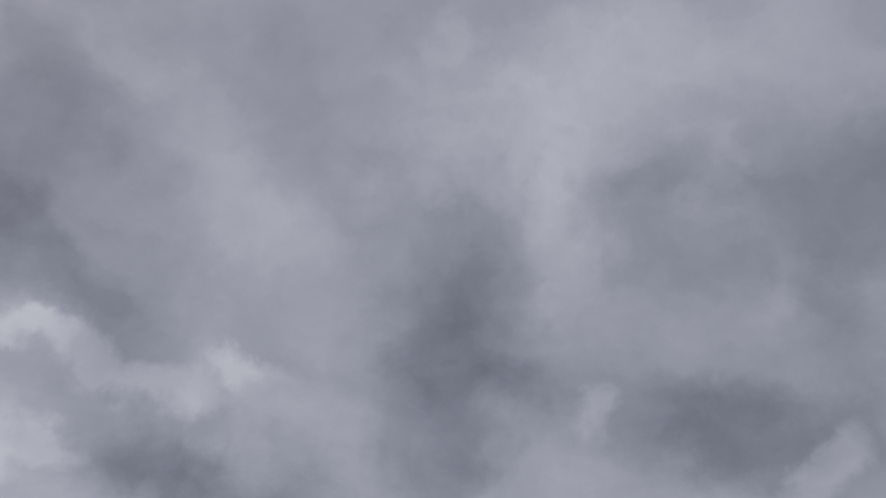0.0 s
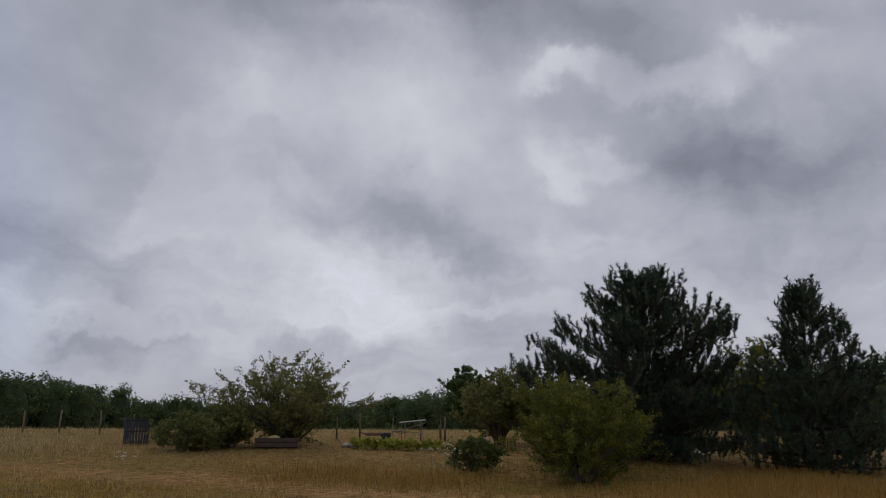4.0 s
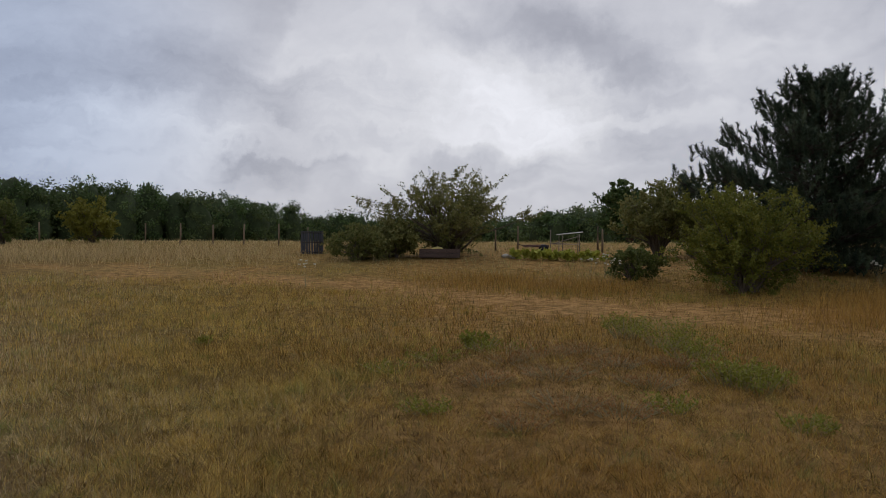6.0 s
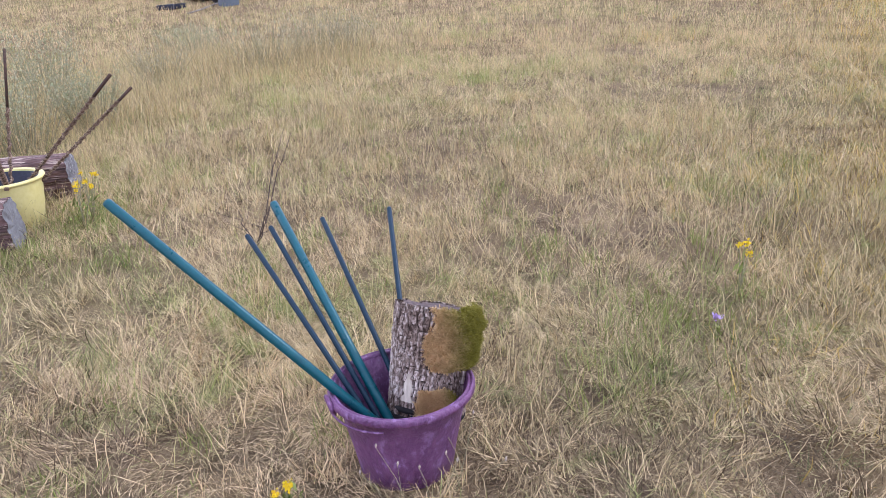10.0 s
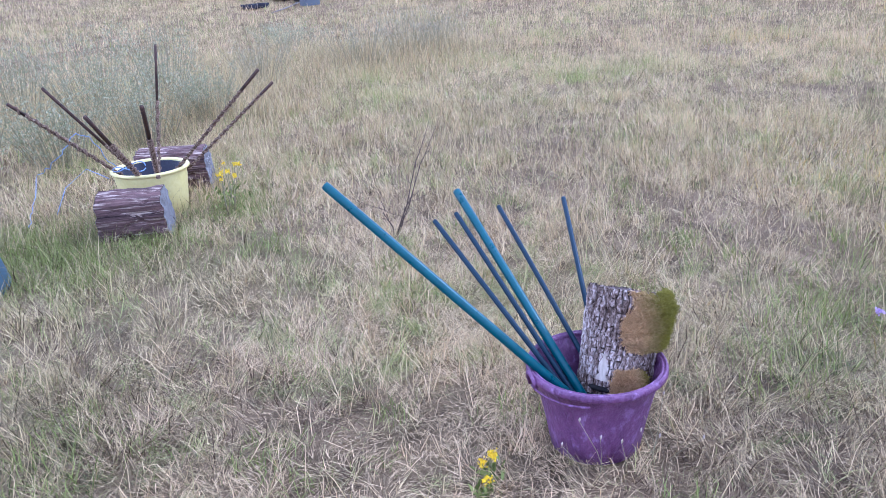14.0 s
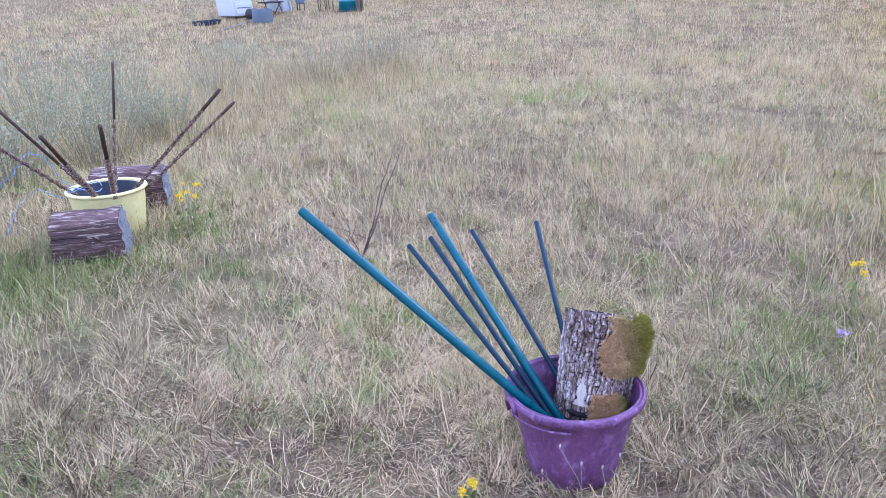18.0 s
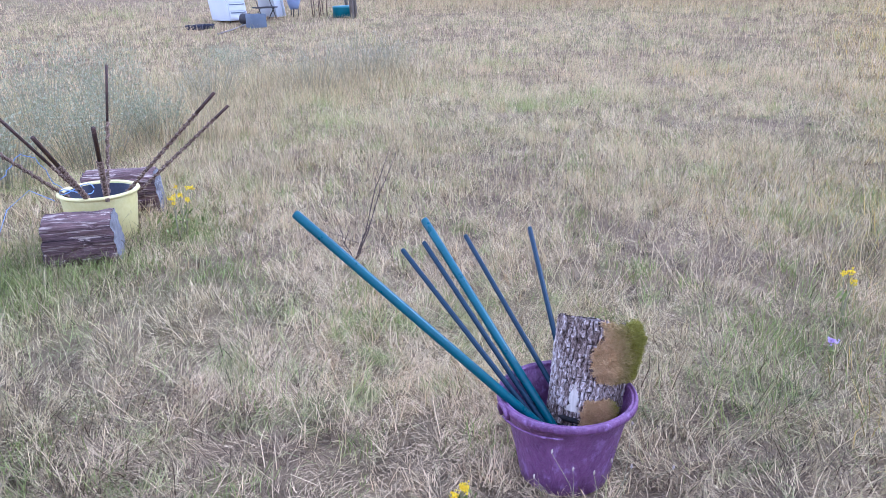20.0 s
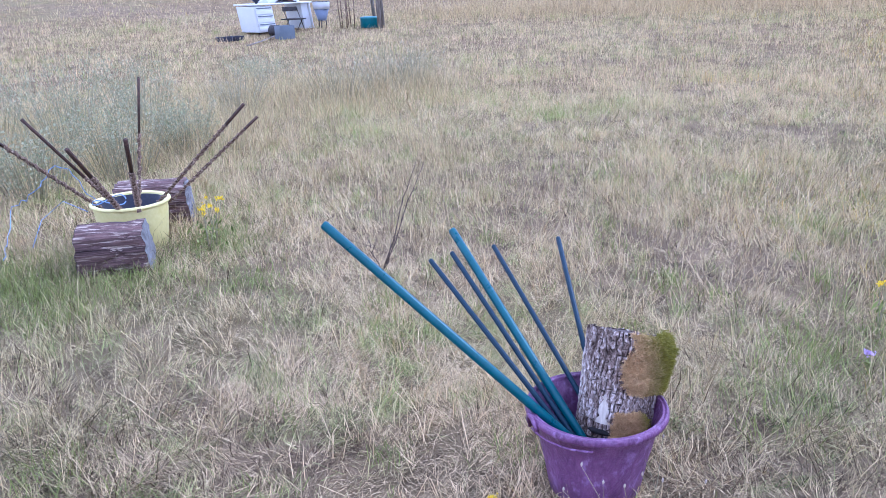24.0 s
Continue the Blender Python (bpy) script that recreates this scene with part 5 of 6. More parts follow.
# blue twine
rng = np.random.RandomState(5)
tw = [(0.257, 5.356, 0.250), (0.156, 5.360, 0.264), (0.056, 5.312, 0.454), (-0.010, 5.312, 0.478), (-0.126, 5.259, 0.365), (-0.28, 6.06, 0.12), (-0.32, 5.45, 0.05), (-0.32, 5.14, 0.03)]
fine = []
for a, b in zip(tw[:-1], tw[1:]):
    for k in range(5):
        fine.append(Vector(a).lerp(Vector(b), k / 5) + Vector(rng.randn(3) * 0.006))
ob = part("blue_twine", tube(fine, 0.0024, 5), TWINE, None)
tagged(ob, "loose blue plastic twine trailing from a bucket into grass", "twine")
lp = [Vector((YB[0] - 0.11 + 0.085 * math.cos(a), YB[1] - 0.06 + 0.05 * math.sin(a), 0.290 + 0.02 * math.sin(2 * a))) for a in np.linspace(0, 6.0, 18)]
ob = part("twine_loop", tube(lp, 0.003, 5), TWINE, None)
tagged(ob, "loop of blue twine lying in a yellow bucket", "twine")
tw2 = [(0.113, 5.211, 0.232), (0.00, 5.94, 0.14), (-0.13, 5.69, 0.10), (-0.19, 5.38, 0.03)]
ob = part("blue_twine", tube([Vector(p) for p in tw2], 0.0022, 5), TWINE, None)
tagged(ob, "thin strand of blue twine lying in dry grass", "twine")

# slate blue tub at the edge
sb = thing("slate_tub", (-0.66, 4.42, 0.0), "slate blue plastic tub standing in the grass", "tub")
part("body", lathe([(0.0, 0.0), (0.27, 0.0), (0.28, 0.02), (0.20, 0.42), (0.19, 0.43), (0.0, 0.43)], 40), BLUETUB, sb)

# ---- purple bucket, its pipes and mossy log ----
PB = (1.213, 2.167)
pb = thing("purple_bucket", (*PB, 0.0), "scuffed purple plastic bucket holding coated pipes and a log", "bucket")
part("body", lathe([(0.0, 0.0), (0.118, 0.0), (0.126, 0.008), (0.138, 0.08), (0.156, 0.165), (0.171, 0.226), (0.176, 0.232), (0.178, 0.250), (0.174, 0.250), (0.152, 0.165), (0.122, 0.016), (0.0, 0.014)], 72), PURPLE, pb)
part("rim", lathe([(0.176, 0.234), (0.187, 0.234), (0.192, 0.239), (0.192, 0.248), (0.189, 0.255), (0.184, 0.257), (0.182, 0.252), (0.179, 0.252), (0.177, 0.256), (0.173, 0.254), (0.172, 0.246)], 72), PURPLE, pb)
hand_a = math.atan2(0.115, -1.05)
lug = tube([(-0.020, 0, -0.012), (-0.021, -0.006, 0.010), (-0.012, -0.010, 0.026), (0.0, -0.011, 0.031), (0.012, -0.010, 0.026), (0.021, -0.006, 0.010), (0.020, 0, -0.012)], [0.006, 0.0065, 0.006, 0.006, 0.006, 0.0065, 0.006], 8)
ear = part("handle_lug", lug, PURPLE, pb)
ear.matrix_basis = pose(0.188 * math.cos(hand_a), 0.188 * math.sin(hand_a), 0.232, 0, 0, math.degrees(hand_a) + 90)
hp = [(0.194 * math.cos(a), 0.194 * math.sin(a), 0.226 - 0.004 * math.sin((a - hand_a) / 1.0 * math.pi)) for a in np.linspace(hand_a, hand_a + 1.0, 12)]
part("handle", tube(hp, 0.0032, 6), PURPLE, pb)


def rod(name, top, foot, r, material, label):
    a, b = Vector(foot), Vector(top)
    d = (b - a).normalized()
    bm = tube([a, a.lerp(b, 0.5), b - d * r * 0.5, b], [r, r, r, r * 0.86], 18)
    # a flat black disc on the capped end paints the dark of a hollow
    q = d.to_track_quat("Z", "Y")
    ob = part(name, bm, material, None)
    inner = [b + d * 0.0006 + q @ Vector((r * 0.6 * math.cos(2 * math.pi * k / 14), r * 0.6 * math.sin(2 * math.pi * k / 14), 0)) for k in range(14)]
    e = bmesh.new()
    e.faces.new([e.verts.new(p) for p in inner])
    part("bore", e, BLACKP, ob)
    return tagged(ob, label, "pipe", "pipes in the purple bucket")


rod("coated_pipe", (0.637, 2.644, 0.735), (1.205, 2.043, 0.084), 0.0130, TEAL, "thick teal coated pipe leaning out of a purple bucket")
rod("coated_pipe", (1.117, 2.821, 0.591), (1.173, 2.047, 0.092), 0.0130, TEAL, "thick teal coated pipe leaning in a purple bucket")
rod("thin_rod", (1.009, 2.762, 0.526), (1.118, 2.061, 0.153), 0.0078, NAVY, "thin dark blue coated rod in a purple bucket")
rod("thin_rod", (1.081, 2.755, 0.540), (1.147, 2.049, 0.107), 0.0078, NAVY, "thin dark blue coated rod in a purple bucket")
rod("thin_rod", (1.264, 2.812, 0.514), (1.214, 2.031, 0.112), 0.0078, NAVY, "thin dark blue coated rod in a purple bucket")
rod("thin_rod", (1.457, 2.718, 0.535), (1.265, 2.230, 0.215), 0.0078, NAVY, "thin dark blue coated rod behind a log")


def oak_bark():
    """Grey plates over dark cracks: 'tone' runs from crack to plate, 'vary' sets each plate apart."""
    m = bpy.data.materials.new("furrowed_oak_bark")
    m.use_nodes = True
    t = m.node_tree
    b = t.nodes["Principled BSDF"]
    at = node(t, "ShaderNodeTexCoord").outputs["Object"]
    tone, vary = node(t, "ShaderNodeAttribute"), node(t, "ShaderNodeAttribute")
    tone.attribute_name, vary.attribute_name = "tone", "vary"
    grain_n = fbm(t, vmath(t, "MULTIPLY", at, (1.0, 1.0, 0.45)).outputs[0], 150.0, 5, 0.65).outputs[0]
    level = fmath(t, "ADD", fmath(t, "MULTIPLY", vary.outputs["Fac"], 0.62), ranged(t, grain_n, 0.28, 0.72, -0.30, 0.46))
    ramp = node(t, "ShaderNodeValToRGB")
    t.links.new(level, ramp.inputs[0])
    e = ramp.color_ramp.elements
    e[0].position, e[0].color = 0.10, (0.062, 0.038, 0.028, 1)
    e[1].position, e[1].color = 0.80, (0.80, 0.69, 0.60, 1)
    mid = e.new(0.40)
    mid.color = (0.27, 0.195, 0.155, 1)
    crack = node(t, "ShaderNodeMix", blend="MIX")
    t.links.new(tone.outputs["Fac"], crack.inputs[0])
    crack.inputs[6].default_value = (0.024, 0.015, 0.011, 1)
    t.links.new(ramp.outputs[0], crack.inputs[7])
    t.links.new(crack.outputs[2], b.inputs["Base Color"])
    b.inputs["Roughness"].default_value, b.inputs["Specular IOR Level"].default_value = 0.95, 0.15
    bn = node(t, "ShaderNodeBump")
    bn.inputs["Strength"].default_value, bn.inputs["Distance"].default_value = 0.8, 0.006
    t.links.new(grain_n, bn.inputs["Height"])
    t.links.new(bn.outputs[0], b.inputs["Normal"])
    return m


OAK = oak_bark()
LOG_FOOT, LOG_TOP = Vector((1.289, 2.189, 0.130)), Vector((1.357, 2.229, 0.434))
LOG_AXIS = (LOG_TOP - LOG_FOOT).normalized()
mossy = new("mossy_log")
mossy.matrix_basis = Matrix.Translation(LOG_FOOT) @ LOG_AXIS.to_track_quat("Z", "Y").to_matrix().to_4x4()
tagged(mossy, "short furrowed oak log with dry moss standing in a bucket", "log")
ll, lr = (LOG_TOP - LOG_FOOT).length, 0.104
to_eye = (mossy.matrix_basis.to_3x3().inverted() @ (Vector((0.1, 0.58, 1.3)) - LOG_FOOT)).normalized()
front = math.atan2(to_eye.y, to_eye.x)
side_sign = 1 if (mossy.matrix_basis.to_3x3() @ Vector((math.cos(front + 1.2), math.sin(front + 1.2), 0))).dot(Vector((0.82, -0.57, 0))) > 0 else -1
# ridges that run up the log, broken across into plates; the cracks between them are sunk
rng = np.random.RandomState(44)
cols = 44
girth = 2 * math.pi * lr
na, nz = 252, 112
u, v = np.meshgrid(np.arange(na) / na * girth, np.arange(nz + 1) / nz * ll)
wob = 0.016 * (patches(u * 0 + np.abs(u - girth / 2), v, 0.045) - 0.5) + 0.010 * (patches(u * 0 + np.abs(u - girth / 2), v + 2, 0.017) - 0.5)
lane = (u + wob) / girth * cols
col = np.floor(lane).astype(int) % cols
across = np.minimum(lane - np.floor(lane), np.ceil(lane) - lane) * girth / cols
row_h = (0.017 + 0.022 * rng.rand(cols))[col]
up_row = (v + (0.05 * rng.rand(cols))[col] + 0.007 * (patches(u, v, 0.012) - 0.5)) / row_h
row = np.floor(up_row).astype(int)
along_ = np.minimum(up_row - row, 1 - up_row + row) * row_h
breaks = LATTICE[(col * 7 + 3) % 64, (row * 5 + col) % 64]
near_edge = np.minimum(across * (0.7 + 0.9 * patches(u, v, 0.03)), along_ * (0.8 + 3.2 * breaks))
tint_of = 0.55 * LATTICE[(col * 11) % 64, (row * 3) % 64] + 0.45 * LATTICE[(col * 5 + 9) % 64, (col * 3) % 64]
proud = np.clip((near_edge - 0.0004) / 0.0026 + 0.8 * (patches(u, v, 0.016) - 0.5), 0, 1)
proud = proud * proud * (3 - 2 * proud)
turn_ = u / lr
swell = lr * (1 + 0.05 * (patches(u, v, 0.16) - 0.5) + 0.03 * (patches(u + 7, v, 0.06) - 0.5))
rad_ = swell - 0.0065 + 0.0075 * proud + 0.0035 * (patches(u, v, 0.009) - 0.5) * proud + 0.004 * (tint_of - 0.5)
# the upper end is cut aslant, falling away from the near side
slant = np.clip((v / ll - 0.80) / 0.20, 0, 1)
drop = slant * (0.017 * (1 - np.cos(turn_ - front)) + 0.012 * (patches(u, 0 * v, 0.02) - 0.3))
vx, vy, vz = rad_ * np.cos(turn_), rad_ * np.sin(turn_), v - drop
i0_, k0 = np.arange(nz)[:, None] * na, np.arange(na)[None]
k1 = (k0 + 1) % na
fa = np.stack([i0_ + k0, i0_ + k1, i0_ + na + k1, i0_ + na + k0], -1).reshape(-1, 4)
mesh_of("bark", np.stack([vx.ravel(), vy.ravel(), vz.ravel()], 1), fa, OAK, (proud * 0.95 + 0.05).ravel(), np.clip(0.25 + 0.55 * tint_of + 0.5 * (patches(u, v, 0.07) - 0.5) + 0.3 * (patches(u, v, 0.008) - 0.5), 0, 1).ravel(), mossy)
e = bmesh.new()
rim_ = [e.verts.new((vx[-1, k] * 0.985, vy[-1, k] * 0.985, vz[-1, k] - 0.004)) for k in range(0, na, 3)]
hub = e.verts.new((0, 0, ll - 0.024))
for k in range(len(rim_)):
    e.faces.new((rim_[k], rim_[(k + 1) % len(rim_)], hub))
part("cut_end", e, ROTTEN, mossy)
part("rotten_foot", lathe([(0.0, -0.012), (lr * 0.97, -0.012), (lr * 1.03, -0.004), (lr * 1.03, 0.006), (lr * 0.97, 0.010), (0.0, 0.010)], 48), BLACKLOG, mossy, "black lower end")


def moss_patch(mid, spread_a, z0, z1, deep, green, seed, n=7000):
    rng = np.random.RandomState(seed)
    u, v = rng.rand(n) * 2 - 1, rng.rand(n) * 2 - 1
    keep = np.abs(u) ** 5 + np.abs(v) ** 5 + 1.3 * (patches(u + seed, v, 0.22) - 0.45) + 0.7 * (patches(u + seed, v + 4, 0.07) - 0.5) < (0.62 + 0.42 * rng.rand(n)) ** 3
    u, v = u[keep], v[keep]
    m = len(u)
    ph = front + side_sign * (mid + u * spread_a)
    z = (z0 + z1) / 2 + v * (z1 - z0) / 2
    thick = deep * np.sqrt(np.clip(1.1 - u**4 - v**4, 0.02, 1)) * (0.6 + 0.7 * patches(u + 9, v, 0.3))
    rr = lr + thick * (0.35 + 0.65 * rng.rand(m))
    cen = np.stack([rr * np.cos(ph), rr * np.sin(ph), z], 1) + rng.randn(m, 3) * 0.002
    d = np.stack([np.cos(ph), np.sin(ph), 0.25 + 0 * ph], 1) + 0.55 * rng.randn(m, 3)
    d /= np.linalg.norm(d, axis=1)[:, None]
    w = np.cross(d, rng.randn(m, 3))
    w *= (0.0012 / (np.linalg.norm(w, axis=1) + 1e-9))[:, None]
    root_pt = cen - d * 0.010
    tip = cen + d * (0.005 + 0.013 * rng.rand(m) ** 1.5)[:, None]
    vv = np.stack([root_pt - w, root_pt + w, tip], 1).reshape(-1, 3)
    tone = np.clip(green + 1.9 * (u + 0.12) + 0.5 * np.clip(v, 0, 1) + 0.15 * rng.randn(m), 0, 1)
    mesh_of("moss", vv, np.arange(3 * m).reshape(m, 3), MOSS, np.repeat(tone, 3), np.repeat(np.clip(0.5 + 0.3 * rng.randn(m), 0, 1), 3), mossy, "thick cushion of dry orange to olive moss")


moss_patch(1.02, 1.02, ll * 0.44, ll * 0.99, 0.030, 0.85, 1, 42000)
moss_patch(0.42, 0.50, ll * -0.02, ll * 0.30, 0.014, -0.9, 2, 12000)

bm = bmesh.new()
grid = []
for i in range(9):
    row = []
    for k in range(7):
        u, v = k / 6 - 0.5, i / 8 - 0.5
        ph = front + side_sign * (-0.34 + u * 0.30 * (0.75 - 0.6 * v + 0.9 * noise.noise(Vector((v * 9, u * 2, 7)))))
        rr = lr + 0.002 + 0.004 * (1 - 4 * u * u) + 0.002 * noise.noise(Vector((u * 9, v * 9, 2)))
        row.append(bm.verts.new((rr * math.cos(ph), rr * math.sin(ph), ll * 0.285 + v * ll * 0.24)))
    grid.append(row)
for i in range(8):
    for k in range(6):
        bm.faces.new((grid[i][k], grid[i][k + 1], grid[i + 1][k + 1], grid[i + 1][k]))
part("bare_wood", bm, PALEWOOD, mossy, "pale bare patch without bark")

# black strip along the lower front of the log
bm = bmesh.new()
grid = []
for i in range(5):
    row_ = []
    for k in range(15):
        u_, v_ = k / 14, i / 4 - 0.5
        ph = front + side_sign * (-0.72 + 0.66 * u_)
        lift = 0.002 * noise.noise(Vector((u_ * 5, 0, 3)))
        rr = lr + 0.007 - 0.005 * (2 * v_) ** 2 + 0.001 * noise.noise(Vector((u_ * 12, v_ * 3, 1)))
        row_.append(bm.verts.new((rr * math.cos(ph), rr * math.sin(ph), 0.027 + lift + 0.016 * v_ * (1 - (2 * u_ - 1) ** 4))))
    grid.append(row_)
for i in range(4):
    for k in range(14):
        bm.faces.new((grid[i][k], grid[i][k + 1], grid[i + 1][k + 1], grid[i + 1][k]))
part("rotten_edge", bm, BLACKLOG, mossy, "black strip above the rim")

# ---- near flowers and tufts ----
bloom("ragwort", 0.72, 4.97, 0.30, "yellow ragwort growing beside a bucket", 201, 7, None, 0.007, 90, 0.17)
bloom("ragwort", 0.67, 4.89, 0.26, "small yellow ragwort in green grass", 202, 5, None, 0.006, 90, 0.14)
bloom("ragwort", 0.87, 2.16, 0.10, "yellow wildflower beside a purple bucket", 203, 5, None, 0.0055, 60, 0.08)
bloom("ragwort", 0.82, 2.10, 0.06, "low yellow wildflower in dry grass", 204, 2, None, 0.006, 50, 0.05)
bloom("ragwort", 2.756, 2.434, 0.22, "yellow wildflower in the dry meadow", 205, 3, None, 0.007, 20, 0.05)
bloom("scabious", 2.424, 2.221, 0.13, "pale lilac wildflower in the dry meadow", 206, 1, LILAC_PETAL, 0.010, 30, 0.02)


def dry_stalk(x, y, tops):
    """A thin dead stalk that forks from its foot, with short side twigs."""
    rng = np.random.RandomState(207)
    root = thing("dry_stalk", (x, y, -0.01), "thin dark dry forked stalk standing in the straw", "stalk")
    for dx, dy, h in tops:
        tip = Vector((dx, dy, h))
        path = [Vector((0, 0, 0)), tip * 0.3 + Vector((0.012, 0, 0)), tip * 0.68 - Vector((0.010, 0, 0)), tip * 0.74 + Vector((0.002, 0, 0.01)), tip]
        part("stem", tube(path, [0.0032, 0.0028, 0.0022, 0.0020, 0.0012], 6), DRYSTALK, root)
        for k in range(5):
            q = tip * (0.2 + 0.14 * k)
            off_ = Vector((0.05 * rng.randn(), 0.05 * rng.randn(), 0.05 + 0.04 * rng.rand()))
            part("side_twig", tube([q, q + off_ * 0.5 + Vector((0, 0, -0.006)), q + off_], [0.0014, 0.0011, 0.0007], 5), DRYSTALK, root)


dry_stalk(1.34, 4.07, [(0.186, -0.076, 0.57), (0.215, -0.09, 0.55), (0.10, -0.02, 0.22), (-0.05, 0.02, 0.20)])

# ---- grass ----
def blotch(x, y, size):
    """Blotches of two turned lattices, drawn towards 0 and 1."""
    p = 0.5 * (patches(x, y, size) + patches(0.8 * x + 0.6 * y, 0.8 * y - 0.6 * x, size * 1.37))
    return np.clip(0.5 + 1.5 * (p - 0.5), 0, 1)


def meadow(name, seed, n, near, far, az0, az1, h, w, lean, label, segs=2, tuft=1, wide=0.03, bright=0.0, lift=0.0, tone_add=0.0, material=None, side=0):
    """Grass strewn over a sector, singly or in tufts."""
    rng = np.random.RandomState(seed)
    x, y = spread(rng, n // tuft, near, far, az0, az1)
    size = 0.6 + 0.8 * rng.rand(len(x))
    hue = rng.randn(len(x))
    bent_to = rng.rand(len(x)) * 6.283
    if tuft > 1:
        x, y = np.repeat(x, tuft) + wide * rng.randn(len(x) * tuft), np.repeat(y, tuft) + wide * rng.randn(len(x) * tuft)
        size, hue, bent_to = np.repeat(size, tuft), np.repeat(hue, tuft), np.repeat(bent_to, tuft)
    n = len(x)
    reach = np.hypot(x - 0.3, y - 0.4)
    big, mid, small = patches(x, y, 3.2), blotch(x + 50, y, 0.9), blotch(x, y + 30, 0.28)
    fine = 0.6 * blotch(x + 7, y, 0.02 + 0.004 * min(near, 12)) + 0.4 * blotch(x + 7, y + 2, 0.08 + 0.006 * min(near, 12))
    keep = rng.rand(n) < np.clip((from_track(x, y) - 0.5) / 2.0 + 1.2 * (mid - 0.5), 0.08, 1) * np.clip(0.2 + 1.2 * small, 0.45, 1) * np.clip(0.3 + 1.5 * fine, 0.42, 1)
    keep &= rng.rand(n) < np.clip((reach - near) / (0.12 * (far - near)), 0.1 if near > 2 else 1, 1) * np.clip((far - reach) / (0.3 * (far - near)), 0, 1)
    if side:
        blot_ = 0.5 * (patches(x, y, 2.0) - 0.5)
        p = np.clip(golden(x, y, 46.0 if near > 3 else 54.0) + blot_, 0, 1)
        q = np.clip(russet(x, y) * 0.85 + blot_, 0, 1)
        keep &= rng.rand(n) < (1 - p if side < 0 else p * (1 - q) if side == 1 else p * q)
    for bx_, by_, br in ((PB[0], PB[1], 0.125), (YB[0], YB[1], 0.15), (-0.66, 4.42, 0.27)):
        keep &= np.hypot(x - bx_, y - by_) > br
    x, y, big, mid, small, size, hue, fine, bent_to = x[keep], y[keep], big[keep], mid[keep], small[keep], size[keep], hue[keep], fine[keep], bent_to[keep]
    m = len(x)
    bearing, far_ = np.degrees(np.arctan2(x, y)), np.hypot(x, y)
    sprout = blotch(x + 31, y + 17, 0.10 + 0.008 * min(near, 12))
    tone = np.clip((mid - 0.66) * 0.6, 0, 0.14) + np.clip((big - 0.62) * 0.4, 0, 0.1) + np.clip((sprout - (0.74 if near < 5 else 0.78) + 0.25 * (mid - 0.5)) * 5.0, 0, 0.85) + np.clip(hue - 1.7, 0, 1) + np.where(rng.rand(m) < (0.10 if side > 0 else 0.38 if near > 3.5 else 0.10), 0.55, 0.0) + tone_add
    tone = tone + 0.45 * np.exp(-(((bearing - 97) / 12) ** 2)) * np.clip((far_ - 17) / 3, 0, 1)
    # Patches of tint and brightness; the second paints shaded gaps beside the purple bucket.
    for cx, cy, cr, dt, dv in ((0.48, 2.86, 0.5, -0.3, -0.08), (1.78, 1.85, 0.55, 0.10, -0.20), (2.55, 2.32, 0.6, 0.12, 0.0), (-0.25, 2.92, 0.5, 0.14, -0.26), (-0.18, 4.50, 0.6, 0.25, -0.26), (0.76, 2.24, 0.35, -0.2, 0.2), (1.26, 3.47, 0.7, -0.1, 0.1)):
        here = np.exp(-((x - cx) ** 2 + (y - cy) ** 2) / cr**2)
        tone, hue = tone + dt * here, hue + dv * 5 * here
    tone = np.clip(tone, 0, 1) * (0.5 + 0.8 * rng.rand(m))
    pick = rng.rand(m)
    vary = 0.02 + 0.90 * np.where(pick < 0.42, 0.45 * pick, 0.45 + 0.75 * (pick - 0.42)) + 1.3 * (fine - 0.46) + (0.4 if near > 3 else 0.22) * (small - 0.45) + (0.45 if side > 0 else 0.3 if near > 3 else 0.15) * (mid - 0.5) + 0.3 * (big - 0.5) + 0.26 * hue + bright
    # Light level painted into the blades by bearing and range, to even out exposure.
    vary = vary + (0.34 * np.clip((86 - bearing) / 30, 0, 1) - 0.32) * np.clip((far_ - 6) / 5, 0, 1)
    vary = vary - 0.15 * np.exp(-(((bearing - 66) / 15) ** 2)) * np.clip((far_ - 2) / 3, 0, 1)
    mound = np.exp(-((((x - 9.0) / 2.0) ** 2 + ((y + 0.9) / 1.5) ** 2)))
    vary = vary - 0.25 * mound
    hh = h * (0.5 + 0.8 * rng.rand(m)) * (0.7 + 0.6 * mid) * size * (1 - 0.4 * mound)
    ln = np.abs(lean[0] + lean[1] * rng.randn(m))
    z = lie(x, y) - 0.01 + lift * rng.rand(m)
    az = bent_to + 0.75 * rng.randn(m) if tuft > 1 else 16 * patches(x + 3, y, 0.22) + 0.45 * rng.randn(m)
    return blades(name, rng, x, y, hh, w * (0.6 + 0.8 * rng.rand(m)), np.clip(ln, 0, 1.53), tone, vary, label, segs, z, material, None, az)


